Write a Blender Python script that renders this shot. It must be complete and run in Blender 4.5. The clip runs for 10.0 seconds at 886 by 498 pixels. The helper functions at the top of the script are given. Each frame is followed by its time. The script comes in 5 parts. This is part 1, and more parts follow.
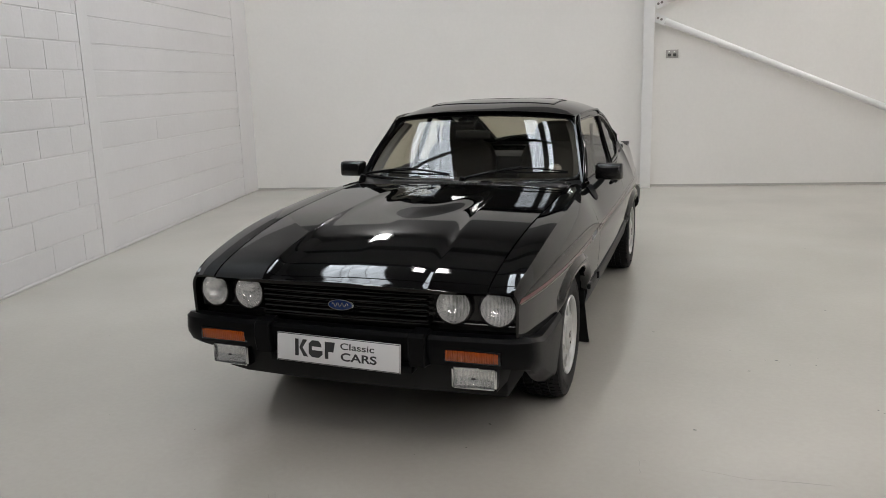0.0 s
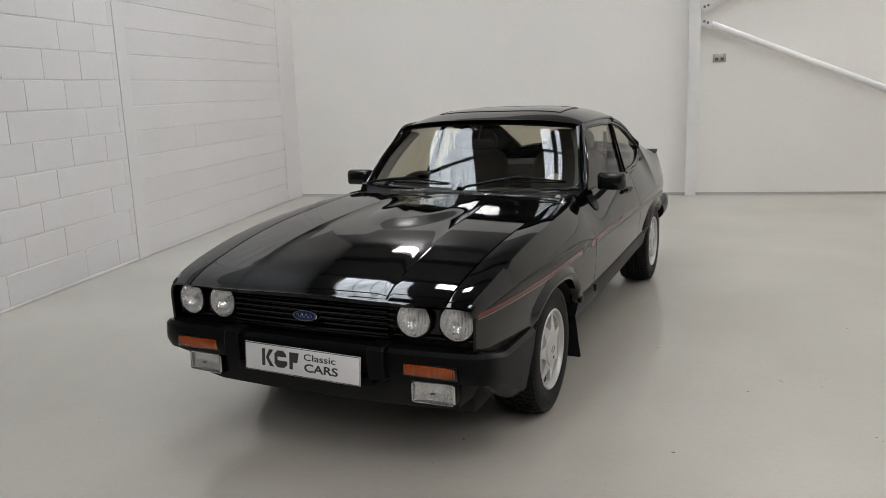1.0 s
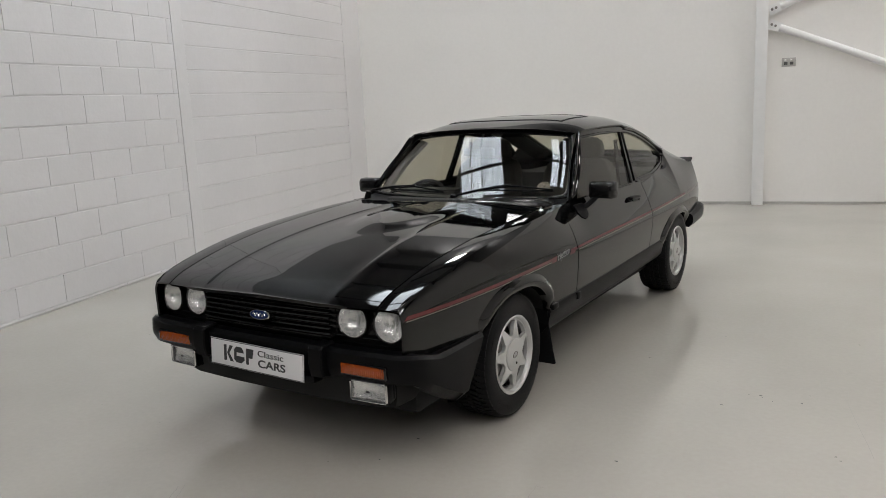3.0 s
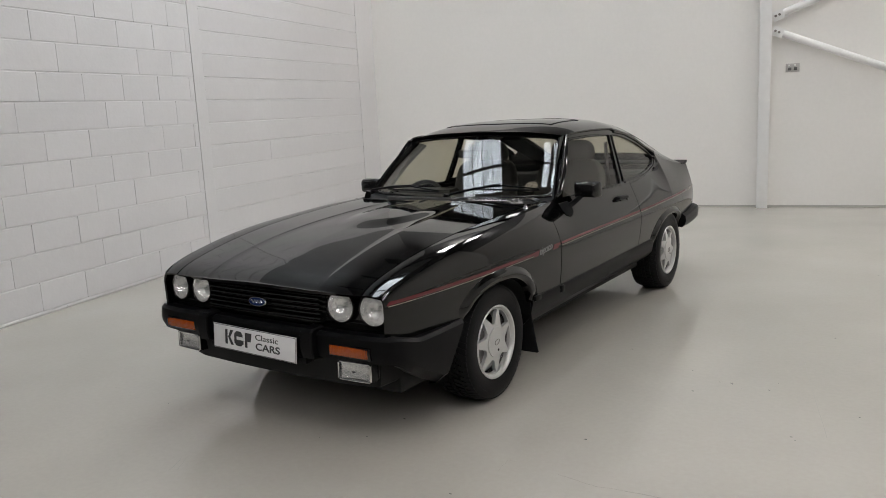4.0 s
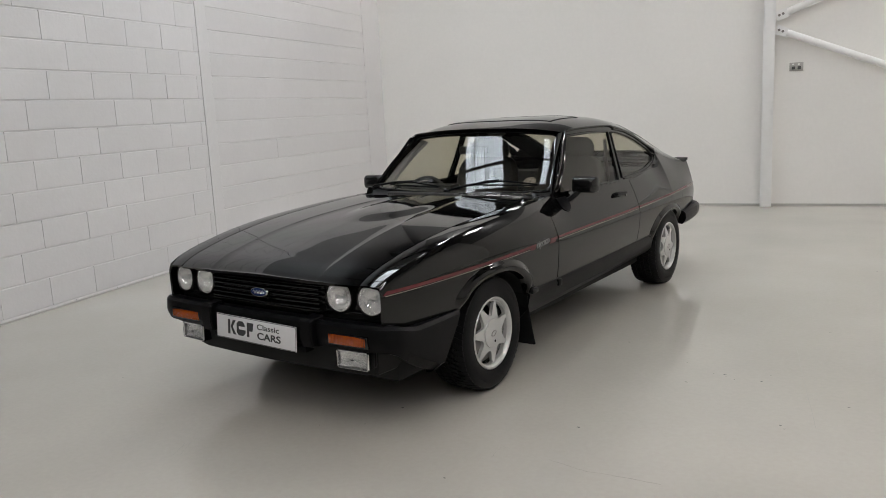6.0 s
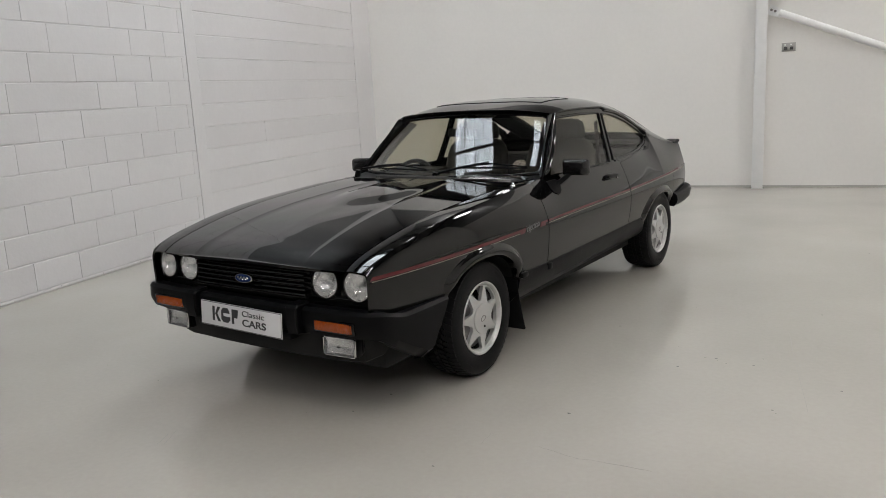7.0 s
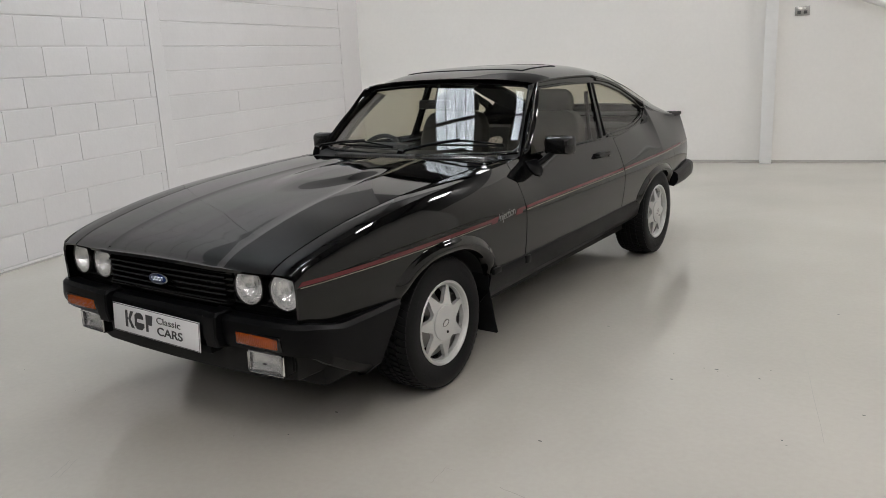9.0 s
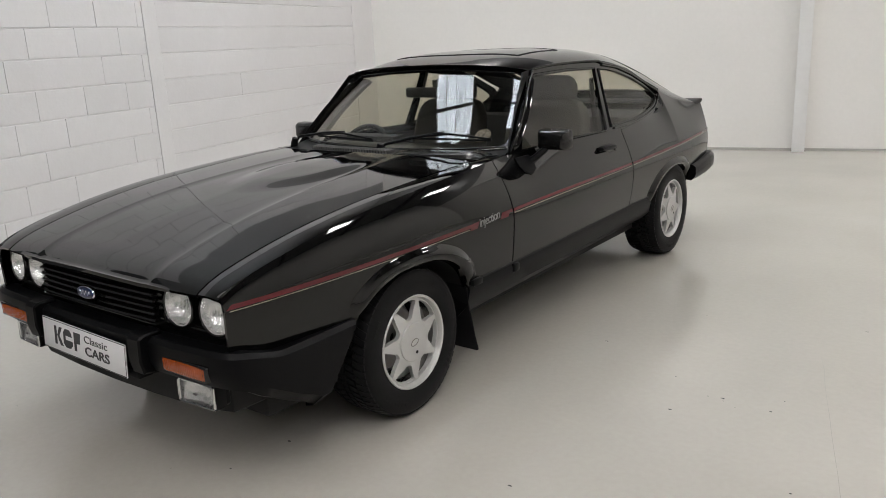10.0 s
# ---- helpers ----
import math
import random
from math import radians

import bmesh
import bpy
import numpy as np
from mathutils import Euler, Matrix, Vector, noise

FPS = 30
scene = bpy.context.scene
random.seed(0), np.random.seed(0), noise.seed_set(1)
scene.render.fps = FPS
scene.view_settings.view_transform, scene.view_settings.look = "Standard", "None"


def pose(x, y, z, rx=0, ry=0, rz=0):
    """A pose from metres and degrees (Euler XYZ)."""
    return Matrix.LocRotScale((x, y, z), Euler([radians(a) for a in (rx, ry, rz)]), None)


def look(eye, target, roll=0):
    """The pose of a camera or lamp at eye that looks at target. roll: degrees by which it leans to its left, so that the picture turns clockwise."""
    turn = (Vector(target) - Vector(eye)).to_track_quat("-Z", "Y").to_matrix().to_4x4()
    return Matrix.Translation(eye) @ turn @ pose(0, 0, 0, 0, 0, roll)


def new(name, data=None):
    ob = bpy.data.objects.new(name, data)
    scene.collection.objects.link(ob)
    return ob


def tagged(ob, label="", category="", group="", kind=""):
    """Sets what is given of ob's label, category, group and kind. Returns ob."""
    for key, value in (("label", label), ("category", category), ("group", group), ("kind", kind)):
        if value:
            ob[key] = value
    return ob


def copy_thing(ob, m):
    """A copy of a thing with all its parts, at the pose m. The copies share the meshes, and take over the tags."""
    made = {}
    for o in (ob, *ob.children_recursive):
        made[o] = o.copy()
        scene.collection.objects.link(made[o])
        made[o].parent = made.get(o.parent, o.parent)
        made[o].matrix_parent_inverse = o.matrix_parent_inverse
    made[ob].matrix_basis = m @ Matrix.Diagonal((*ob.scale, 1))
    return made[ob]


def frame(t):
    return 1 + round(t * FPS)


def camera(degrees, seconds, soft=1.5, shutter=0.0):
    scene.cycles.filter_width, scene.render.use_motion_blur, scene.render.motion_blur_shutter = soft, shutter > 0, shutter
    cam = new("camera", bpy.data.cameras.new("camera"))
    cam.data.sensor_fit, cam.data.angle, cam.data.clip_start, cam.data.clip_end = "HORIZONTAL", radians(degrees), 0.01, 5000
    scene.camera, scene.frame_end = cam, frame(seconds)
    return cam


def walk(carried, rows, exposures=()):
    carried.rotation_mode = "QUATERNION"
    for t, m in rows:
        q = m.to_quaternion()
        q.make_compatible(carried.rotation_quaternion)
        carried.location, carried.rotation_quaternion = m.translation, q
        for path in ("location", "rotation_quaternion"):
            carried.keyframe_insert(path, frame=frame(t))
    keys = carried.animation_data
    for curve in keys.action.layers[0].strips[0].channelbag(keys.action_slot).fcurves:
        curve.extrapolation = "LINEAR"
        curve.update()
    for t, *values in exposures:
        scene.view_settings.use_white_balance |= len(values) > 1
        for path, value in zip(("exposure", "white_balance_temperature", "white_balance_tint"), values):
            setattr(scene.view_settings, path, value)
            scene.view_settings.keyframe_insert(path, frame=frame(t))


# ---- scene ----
cam = camera(59.0, 10.0, soft=0.9)
PATH = [
    (0, (1.333, -3.398, 1.431), (0.681, -1.554, 1.011), -1.6),
    (0.5, (1.498, -3.274, 1.431), (0.764, -1.459, 1.019), -1.8),
    (1, (1.685, -3.212, 1.438), (0.869, -1.431, 1.036), -2.0),
    (1.5, (1.883, -3.155, 1.434), (0.995, -1.406, 1.043), -2.2),
    (2, (2.009, -3.052, 1.425), (1.058, -1.336, 1.039), -2.3),
    (2.5, (2.137, -2.983, 1.429), (1.125, -1.3, 1.046), -2.5),
    (4, (2.581, -3.139, 1.406), (1.473, -1.511, 1.053), -2.8),
    (4.5, (2.641, -3.168, 1.388), (1.522, -1.545, 1.047), -2.6),
    (5, (2.66, -3.179, 1.378), (1.534, -1.56, 1.045), -2.6),
    (6.5, (2.676, -3.181, 1.379), (1.55, -1.57, 1.011), -3.0),
    (7, (2.654, -3.119, 1.373), (1.546, -1.501, 0.98), -3.0),
    (7.5, (2.61, -2.998, 1.365), (1.524, -1.37, 0.951), -3.0),
    (8, (2.552, -2.881, 1.357), (1.482, -1.248, 0.925), -2.9),
    (8.5, (2.523, -2.743, 1.35), (1.444, -1.121, 0.9), -2.8),
    (9, (2.511, -2.546, 1.354), (1.4, -0.951, 0.885), -2.9),
    (9.5, (2.516, -2.339, 1.365), (1.375, -0.772, 0.873), -2.8),
    (10, (2.486, -2.095, 1.366), (1.314, -0.559, 0.852), -2.9),
]
EXPOSURES = [(0.0, 0.0), (5.0, 0.0), (7.5, 0.0), (9.0, 0.12), (10.0, 0.29)]
walk(cam, [(t, look(eye, target, roll)) for t, eye, target, roll in PATH], EXPOSURES)

# ---- light ----
world = bpy.data.worlds.new("world")
scene.world = world
world.use_nodes = True
sky = world.node_tree.nodes.new("ShaderNodeTexSky")
sky.sky_type, sky.sun_disc, sky.sun_elevation, sky.sun_rotation = "NISHITA", False, radians(40), radians(200)
world.node_tree.links.new(sky.outputs[0], world.node_tree.nodes["Background"].inputs[0])
world.node_tree.nodes["Background"].inputs[1].default_value = 0.1
ROOFLIGHT, PANEL = 7.4, 33.0


# ---- materials ----
def mat(name, base, rough=0.5, metal=0.0, coat=0.0, spec=0.5, grain=0.0, grain_size=60.0, stain=0.0, stain_size=2.0, bump=0.0, bump_size=200.0, rough_var=0.0, vary=0.0):
    """A principled surface with variation at two scales, in metres of the object's place."""
    m = bpy.data.materials.new(name)
    m.use_nodes = True
    n, l = m.node_tree.nodes, m.node_tree.links
    b = n["Principled BSDF"]
    b.inputs["Roughness"].default_value, b.inputs["Metallic"].default_value = rough, metal
    b.inputs["Coat Weight"].default_value, b.inputs["Coat Roughness"].default_value, b.inputs["Coat IOR"].default_value = coat, 0.038, 1.47
    b.inputs["Specular IOR Level"].default_value = spec
    b.inputs["Base Color"].default_value = (*base, 1)
    geo = n.new("ShaderNodeNewGeometry")
    colour = None
    for amount, size, detail in ((grain, grain_size, 4), (stain, stain_size, 6)):
        if amount:
            t = n.new("ShaderNodeTexNoise")
            t.inputs["Scale"].default_value, t.inputs["Detail"].default_value = size, detail
            l.new(geo.outputs["Position"], t.inputs["Vector"])
            r = n.new("ShaderNodeMapRange")
            r.inputs["From Min"].default_value, r.inputs["From Max"].default_value = 0.3, 0.7
            r.inputs["To Min"].default_value, r.inputs["To Max"].default_value = 1 - amount, 1 + amount
            l.new(t.outputs["Fac"], r.inputs["Value"])
            mix = n.new("ShaderNodeMix")
            mix.data_type, mix.blend_type = "RGBA", "MULTIPLY"
            mix.inputs["Factor"].default_value = 1
            if colour is None:
                mix.inputs[6].default_value = (*base, 1)
            else:
                l.new(colour, mix.inputs[6])
            l.new(r.outputs[0], mix.inputs[7])
            colour = mix.outputs[2]
    if vary:
        info, r = n.new("ShaderNodeObjectInfo"), n.new("ShaderNodeMapRange")
        r.inputs["To Min"].default_value, r.inputs["To Max"].default_value = 1 - vary, 1 + vary
        l.new(info.outputs["Random"], r.inputs["Value"])
        mix = n.new("ShaderNodeMix")
        mix.data_type, mix.blend_type = "RGBA", "MULTIPLY"
        mix.inputs["Factor"].default_value = 1
        l.new(colour, mix.inputs[6])
        l.new(r.outputs[0], mix.inputs[7])
        colour = mix.outputs[2]
    if colour is not None:
        l.new(colour, b.inputs["Base Color"])
    if rough_var:
        t = n.new("ShaderNodeTexNoise")
        t.inputs["Scale"].default_value, t.inputs["Detail"].default_value = stain_size * 1.7, 5
        l.new(geo.outputs["Position"], t.inputs["Vector"])
        r = n.new("ShaderNodeMapRange")
        r.inputs["To Min"].default_value, r.inputs["To Max"].default_value = max(0, rough - rough_var), rough + rough_var
        l.new(t.outputs["Fac"], r.inputs["Value"])
        l.new(r.outputs[0], b.inputs["Roughness"])
    if bump:
        t = n.new("ShaderNodeTexNoise")
        t.inputs["Scale"].default_value, t.inputs["Detail"].default_value = bump_size, 3
        l.new(geo.outputs["Position"], t.inputs["Vector"])
        k = n.new("ShaderNodeBump")
        k.inputs["Strength"].default_value, k.inputs["Distance"].default_value = 1.0, bump
        l.new(t.outputs["Fac"], k.inputs["Height"])
        l.new(k.outputs[0], b.inputs["Normal"])
    return m


def emitter(name, colour, strength, streaks=0.0):
    m = bpy.data.materials.new(name)
    m.use_nodes = True
    b = m.node_tree.nodes["Principled BSDF"]
    b.inputs["Base Color"].default_value = (*colour, 1)
    b.inputs["Emission Color"].default_value = (*colour, 1)
    b.inputs["Emission Strength"].default_value = strength
    if streaks:
        n, l = m.node_tree.nodes, m.node_tree.links
        geo, stretch, t, r = n.new("ShaderNodeNewGeometry"), n.new("ShaderNodeMapping"), n.new("ShaderNodeTexNoise"), n.new("ShaderNodeMapRange")
        stretch.inputs["Rotation"].default_value, stretch.inputs["Scale"].default_value = (0, 0, radians(-11.6)), (9.0, 0.7, 1.0)
        t.inputs["Scale"].default_value, t.inputs["Detail"].default_value = 1.0, 4
        r.inputs["From Min"].default_value, r.inputs["From Max"].default_value = 0.3, 0.7
        r.inputs["To Min"].default_value, r.inputs["To Max"].default_value = strength * (1 - streaks), strength * (1 + streaks)
        l.new(geo.outputs["Position"], stretch.inputs["Vector"])
        l.new(stretch.outputs[0], t.inputs["Vector"])
        l.new(t.outputs["Fac"], r.inputs["Value"])
        l.new(r.outputs[0], b.inputs["Emission Strength"])
    return m


def pane_mat(name, tint, gloss=0.075):
    """Thin tinted glass: clear through, with a mirror's gloss that grows towards grazing views."""
    m = bpy.data.materials.new(name)
    m.use_nodes = True
    n, l = m.node_tree.nodes, m.node_tree.links
    n.remove(n["Principled BSDF"])
    clear, shine, mix, lw = n.new("ShaderNodeBsdfTransparent"), n.new("ShaderNodeBsdfGlossy"), n.new("ShaderNodeMixShader"), n.new("ShaderNodeLayerWeight")
    clear.inputs[0].default_value = (*tint, 1)
    shine.inputs["Roughness"].default_value = 0.004
    power, scale = n.new("ShaderNodeMath"), n.new("ShaderNodeMath")
    power.operation, scale.operation = "POWER", "MULTIPLY_ADD"
    power.inputs[1].default_value = 6.0
    scale.inputs[1].default_value, scale.inputs[2].default_value = 1 - gloss, gloss
    l.new(lw.outputs["Facing"], power.inputs[0])
    l.new(power.outputs[0], scale.inputs[0])
    l.new(scale.outputs[0], mix.inputs[0])
    l.new(clear.outputs[0], mix.inputs[1])
    l.new(shine.outputs[0], mix.inputs[2])
    l.new(mix.outputs[0], n["Material Output"].inputs[0])
    return m


PAINT = mat("black_paint", (0.0012, 0.0012, 0.0013), 0.5, coat=1.0, spec=0.0)
SATIN = mat("satin_black_plastic", (0.0025, 0.0025, 0.003), 0.40, spec=0.13, grain=0.08, grain_size=300, bump=0.00012, bump_size=900)
TRIM = mat("gloss_black_trim", (0.006, 0.006, 0.006), 0.18, spec=0.5)
RUBBER = mat("rubber", (0.006, 0.006, 0.0065), 0.55, spec=0.16, bump=0.0002, bump_size=500)
TYRE = mat("tyre_rubber", (0.006, 0.006, 0.0065), 0.5, spec=0.14, grain=0.15, grain_size=120, bump=0.0003, bump_size=400)
ALLOY = mat("silver_painted_alloy", (0.55, 0.55, 0.54), 0.38, metal=0.45, grain=0.04, grain_size=400)
STEEL = mat("brake_steel", (0.25, 0.24, 0.23), 0.4, metal=1.0)
CHROME = mat("chrome", (0.75, 0.75, 0.76), 0.08, metal=1.0)
DARK = mat("underbody_black", (0.006, 0.006, 0.006), 0.8)
CLOTH = mat("charcoal_cloth", (0.03, 0.03, 0.031), 0.9, grain=0.25, grain_size=500, bump=0.0008, bump_size=700)
LEATHER = mat("grey_seat_cloth", (0.085, 0.083, 0.078), 0.8, grain=0.1, grain_size=200)
DASH = mat("dashboard_vinyl", (0.014, 0.014, 0.014), 0.5, bump=0.0003, bump_size=600)
HEADLINING = mat("headlining", (0.16, 0.155, 0.145), 0.9)
ORANGE = mat("amber_lens", (0.27, 0.043, 0.002), 0.12, coat=0.8)
LENS = mat("lamp_glass", (0.55, 0.56, 0.55), 0.12, metal=0.35, coat=1.0)
PLATE = mat("plate_white", (0.72, 0.72, 0.73), 0.3, coat=0.3)
INK = mat("plate_ink", (0.03, 0.03, 0.033), 0.4)
BLUE = mat("badge_blue", (0.013, 0.028, 0.10), 0.2, coat=1.0)
RED = mat("red_tape", (0.085, 0.005, 0.010), 0.4, spec=0.1, coat=1.0)
GOLD = mat("pale_pinstripe", (0.24, 0.205, 0.16), 0.4, spec=0.1, coat=1.0)
GREY_INK = mat("grey_letters", (0.19, 0.185, 0.185), 0.4)
PAPER = mat("disc_paper", (0.22, 0.20, 0.175), 0.8, grain=0.6, grain_size=90)
GLASS = pane_mat("tinted_glass", (0.74, 0.72, 0.64))
BLOCK = mat("painted_blockwork", (0.675, 0.662, 0.664), 0.45, grain=0.012, grain_size=18, stain=0.03, stain_size=1.1, bump=0.0009, bump_size=40, vary=0.025)
PLASTER = mat("painted_wall", (0.80, 0.785, 0.755), 0.5, grain=0.012, grain_size=25, stain=0.03, stain_size=0.5, bump=0.0004, bump_size=120)
WHITE_STEEL = mat("white_painted_steel", (0.80, 0.80, 0.79), 0.35, grain=0.02, grain_size=12)
FLOOR = mat("epoxy_floor", (0.42, 0.40, 0.362), 0.115, spec=0.6, grain=0.02, grain_size=40, stain=0.07, stain_size=0.8, bump=0.0003, bump_size=4, rough_var=0.05)
DECK = mat("grey_roof_deck", (0.22, 0.22, 0.22), 0.6, stain=0.08, stain_size=0.8)
PURLIN = mat("dark_purlin_steel", (0.06, 0.06, 0.062), 0.6, stain=0.08, stain_size=0.8)
LINER = mat("grey_wall_liner", (0.24, 0.24, 0.24), 0.55, stain=0.1, stain_size=0.8)
CLADDING = mat("dark_wall_cladding", (0.07, 0.072, 0.075), 0.55, stain=0.1, stain_size=0.8)
FOOT_GREY = mat("foot_line_grey", (0.44, 0.425, 0.40), 0.6)
SPECK = mat("floor_specks", (0.05, 0.048, 0.045), 0.7)
VENT = mat("vent_plastic", (0.07, 0.07, 0.07), 0.28)
SCUFF = mat("floor_scuff", (0.25, 0.238, 0.215), 0.5)
WELL = mat("wheel_well_alloy", (0.62, 0.62, 0.62), 0.16, metal=1.0)
METALPLATE = mat("brushed_steel_plate", (0.45, 0.44, 0.42), 0.35, metal=0.9)


# ---- mesh helpers ----
def curve(*keys):
    """A smooth function through (t, value) keys, which never overshoots."""
    ts, vs = np.array([k[0] for k in keys], float), np.array([k[1] for k in keys], float)
    d = np.diff(vs) / np.diff(ts)
    m = np.zeros(len(ts))
    m[0], m[-1] = d[0], d[-1]
    for i in range(1, len(ts) - 1):
        if d[i - 1] * d[i] > 0:
            m[i] = 2 * d[i - 1] * d[i] / (d[i - 1] + d[i])

    def f(t):
        t = min(max(t, ts[0]), ts[-1])
        i = min(max(int(np.searchsorted(ts, t)) - 1, 0), len(ts) - 2)
        h = ts[i + 1] - ts[i]
        s = (t - ts[i]) / h
        return float((2 * s ** 3 - 3 * s ** 2 + 1) * vs[i] + (s ** 3 - 2 * s ** 2 + s) * h * m[i] + (3 * s ** 2 - 2 * s ** 3) * vs[i + 1] + (s ** 3 - s ** 2) * h * m[i + 1])
    return f


def fair(f, a, b, w):
    """The same function, evened out over w on either side, less towards its ends."""
    ts, vs = np.linspace(a, b, 500), []
    raw = np.array([f(t) for t in ts])
    for t in ts:
        h = min(w, t - a, b - t)
        vs.append(sum((7 - abs(k)) * np.interp(t + h * k / 7, ts, raw) for k in range(-6, 7)) / 49)
    vs = np.array(vs)
    step = (b - a) / 499

    def g(t):
        k = min(max((t - a) / step, 0.0), 498.999)
        i = int(k)
        return float(vs[i] + (vs[i + 1] - vs[i]) * (k - i))
    return g


def smooth(a, b, x):
    """0 at a, 1 at b, with level ends."""
    t = min(max((x - a) / (b - a), 0.0), 1.0)
    return t * t * (3 - 2 * t)


def grid(bm, fn, us, vs, skip=None):
    """Faces over fn(u, v) -> (x, y, z). skip(u, v): leave that cell open."""
    rows = [[bm.verts.new(fn(u, v)) for v in vs] for u in us]
    for i in range(len(us) - 1):
        for j in range(len(vs) - 1):
            if skip and skip((us[i] + us[i + 1]) / 2, (vs[j] + vs[j + 1]) / 2):
                continue
            bm.faces.new((rows[i][j], rows[i + 1][j], rows[i + 1][j + 1], rows[i][j + 1]))
    if skip:
        bmesh.ops.delete(bm, geom=[v for v in bm.verts if not v.link_faces], context="VERTS")
    return rows


def loft(bm, sections, closed=True, caps=True):
    """Skin over rings of points."""
    rings = [[bm.verts.new(p) for p in s] for s in sections]
    n = len(rings[0])
    for a, b in zip(rings, rings[1:]):
        for i in range(n if closed else n - 1):
            bm.faces.new((a[i], a[(i + 1) % n], b[(i + 1) % n], b[i]))
    if caps and closed:
        bm.faces.new(rings[0])
        bm.faces.new(rings[-1][::-1])
    return rings


def tube(bm, points, r, sides=8, closed=False):
    pts = [Vector(p) for p in points]
    rings = []
    n = len(pts)
    for i, p in enumerate(pts):
        a, b = (pts[i - 1], pts[(i + 1) % n]) if closed else (pts[max(i - 1, 0)], pts[min(i + 1, n - 1)])
        d = (b - a).normalized()
        up = Vector((0, 0, 1)) if abs(d.z) < 0.9 else Vector((1, 0, 0))
        e = d.cross(up).normalized()
        f = e.cross(d)
        rings.append([p + r * (math.cos(2 * math.pi * k / sides) * e + math.sin(2 * math.pi * k / sides) * f) for k in range(sides)])
    if closed:
        rings.append(rings[0])
    loft(bm, rings, caps=not closed)
    if closed:
        bmesh.ops.remove_doubles(bm, verts=bm.verts, dist=1e-6)


def box(bm, lo, hi, bevel=0.0, segments=2):
    made = bmesh.ops.create_cube(bm, size=1)["verts"]
    lo, hi = Vector(lo), Vector(hi)
    for v in made:
        v.co = Vector([(lo[k] + hi[k]) / 2 + v.co[k] * (hi[k] - lo[k]) for k in range(3)])
    if bevel:
        edges = {e for v in made for e in v.link_edges}
        bmesh.ops.bevel(bm, geom=list(edges), offset=bevel, segments=segments, affect="EDGES", profile=0.5)


def lathe(bm, profile, steps, axis_x=True):
    """Turn (radius, along) pairs round the x axis."""
    rings = []
    for k in range(steps):
        a = 2 * math.pi * k / steps
        rings.append([bm.verts.new((h, r * math.cos(a), r * math.sin(a))) for r, h in profile])
    for k in range(steps):
        a, b = rings[k], rings[(k + 1) % steps]
        for i in range(len(profile) - 1):
            bm.faces.new((a[i], a[i + 1], b[i + 1], b[i]))
    bmesh.ops.remove_doubles(bm, verts=bm.verts, dist=1e-6)


def outline_fill(bm, outer, holes, place):
    """Flat faces inside outer and outside the holes, mapped by place(a, b)."""
    edges = []
    for ring in (outer, *holes):
        vs = [bm.verts.new((a, b, 0)) for a, b in ring]
        edges += [bm.edges.new((vs[i], vs[(i + 1) % len(vs)])) for i in range(len(vs))]
    bmesh.ops.triangle_fill(bm, use_beauty=True, use_dissolve=False, edges=edges, normal=(0, 0, 1))
    for v in bm.verts:
        v.co = place(v.co.x, v.co.y)


def hem(bm, depth):
    """Fold the open edges of a panel inwards, so that it shows its thickness."""
    inward = {v: v.normal.copy() for v in bm.verts}
    centre = Vector((0, sum(v.co.y for v in bm.verts) / len(bm.verts), 0.45))
    border = [e for e in bm.edges if len(e.link_faces) == 1]
    spots = {v: (v.co.copy(), inward[v]) for e in border for v in e.verts}
    made = bmesh.ops.extrude_edge_only(bm, edges=border)["geom"]
    fresh = [g for g in made if isinstance(g, bmesh.types.BMVert)]
    for v in fresh:
        old = min((e.other_vert(v) for e in v.link_edges if e.other_vert(v) in spots), key=lambda o: (o.co - v.co).length)
        n = spots[old][1]
        way = n if n.dot(centre - v.co) > 0 else -n
        v.co += way * depth


def link(name, bm, material, flip=False, shade=True, crease=35, solid=0.0):
    if flip:
        bmesh.ops.scale(bm, vec=(-1, 1, 1), verts=bm.verts)
    bmesh.ops.recalc_face_normals(bm, faces=bm.faces)
    if solid:
        hem(bm, solid)
    me = bpy.data.meshes.new(name)
    bm.to_mesh(me)
    bm.free()
    me.materials.append(material)
    if shade:
        me.polygons.foreach_set("use_smooth", [True] * len(me.polygons))
        me.set_sharp_from_angle(angle=radians(crease))
    return new(name, me)


def part(name, bm, material, parent, label="", **kw):
    ob = link(name, bm, material, **kw)
    ob.parent = parent
    return tagged(ob, label)


def thing(name, label, category, group=""):
    ob = new(name)
    return tagged(ob, label, category, group)


def span(a, b, n):
    return [a + (b - a) * k / (n - 1) for k in range(n)]


# ---- the hall ----
BACK = pose(0, 0, 0, 0, 0, 11.6)      # axes of the end wall: x along it, y towards it
SIDE = pose(-3.735, 1.985, 0, 0, 0, 14.0)   # axes of the block wall: y along it, x = 0 on its face
END_Y, ROOF_Z = 6.93, 5.6


def slab(name, lo, hi, material, m, label, category, bevel=0.0):
    bm = bmesh.new()
    box(bm, lo, hi, bevel)
    ob = link(name, bm, material, shade=False)
    ob.matrix_world = m
    return tagged(ob, label, category, kind="structure")


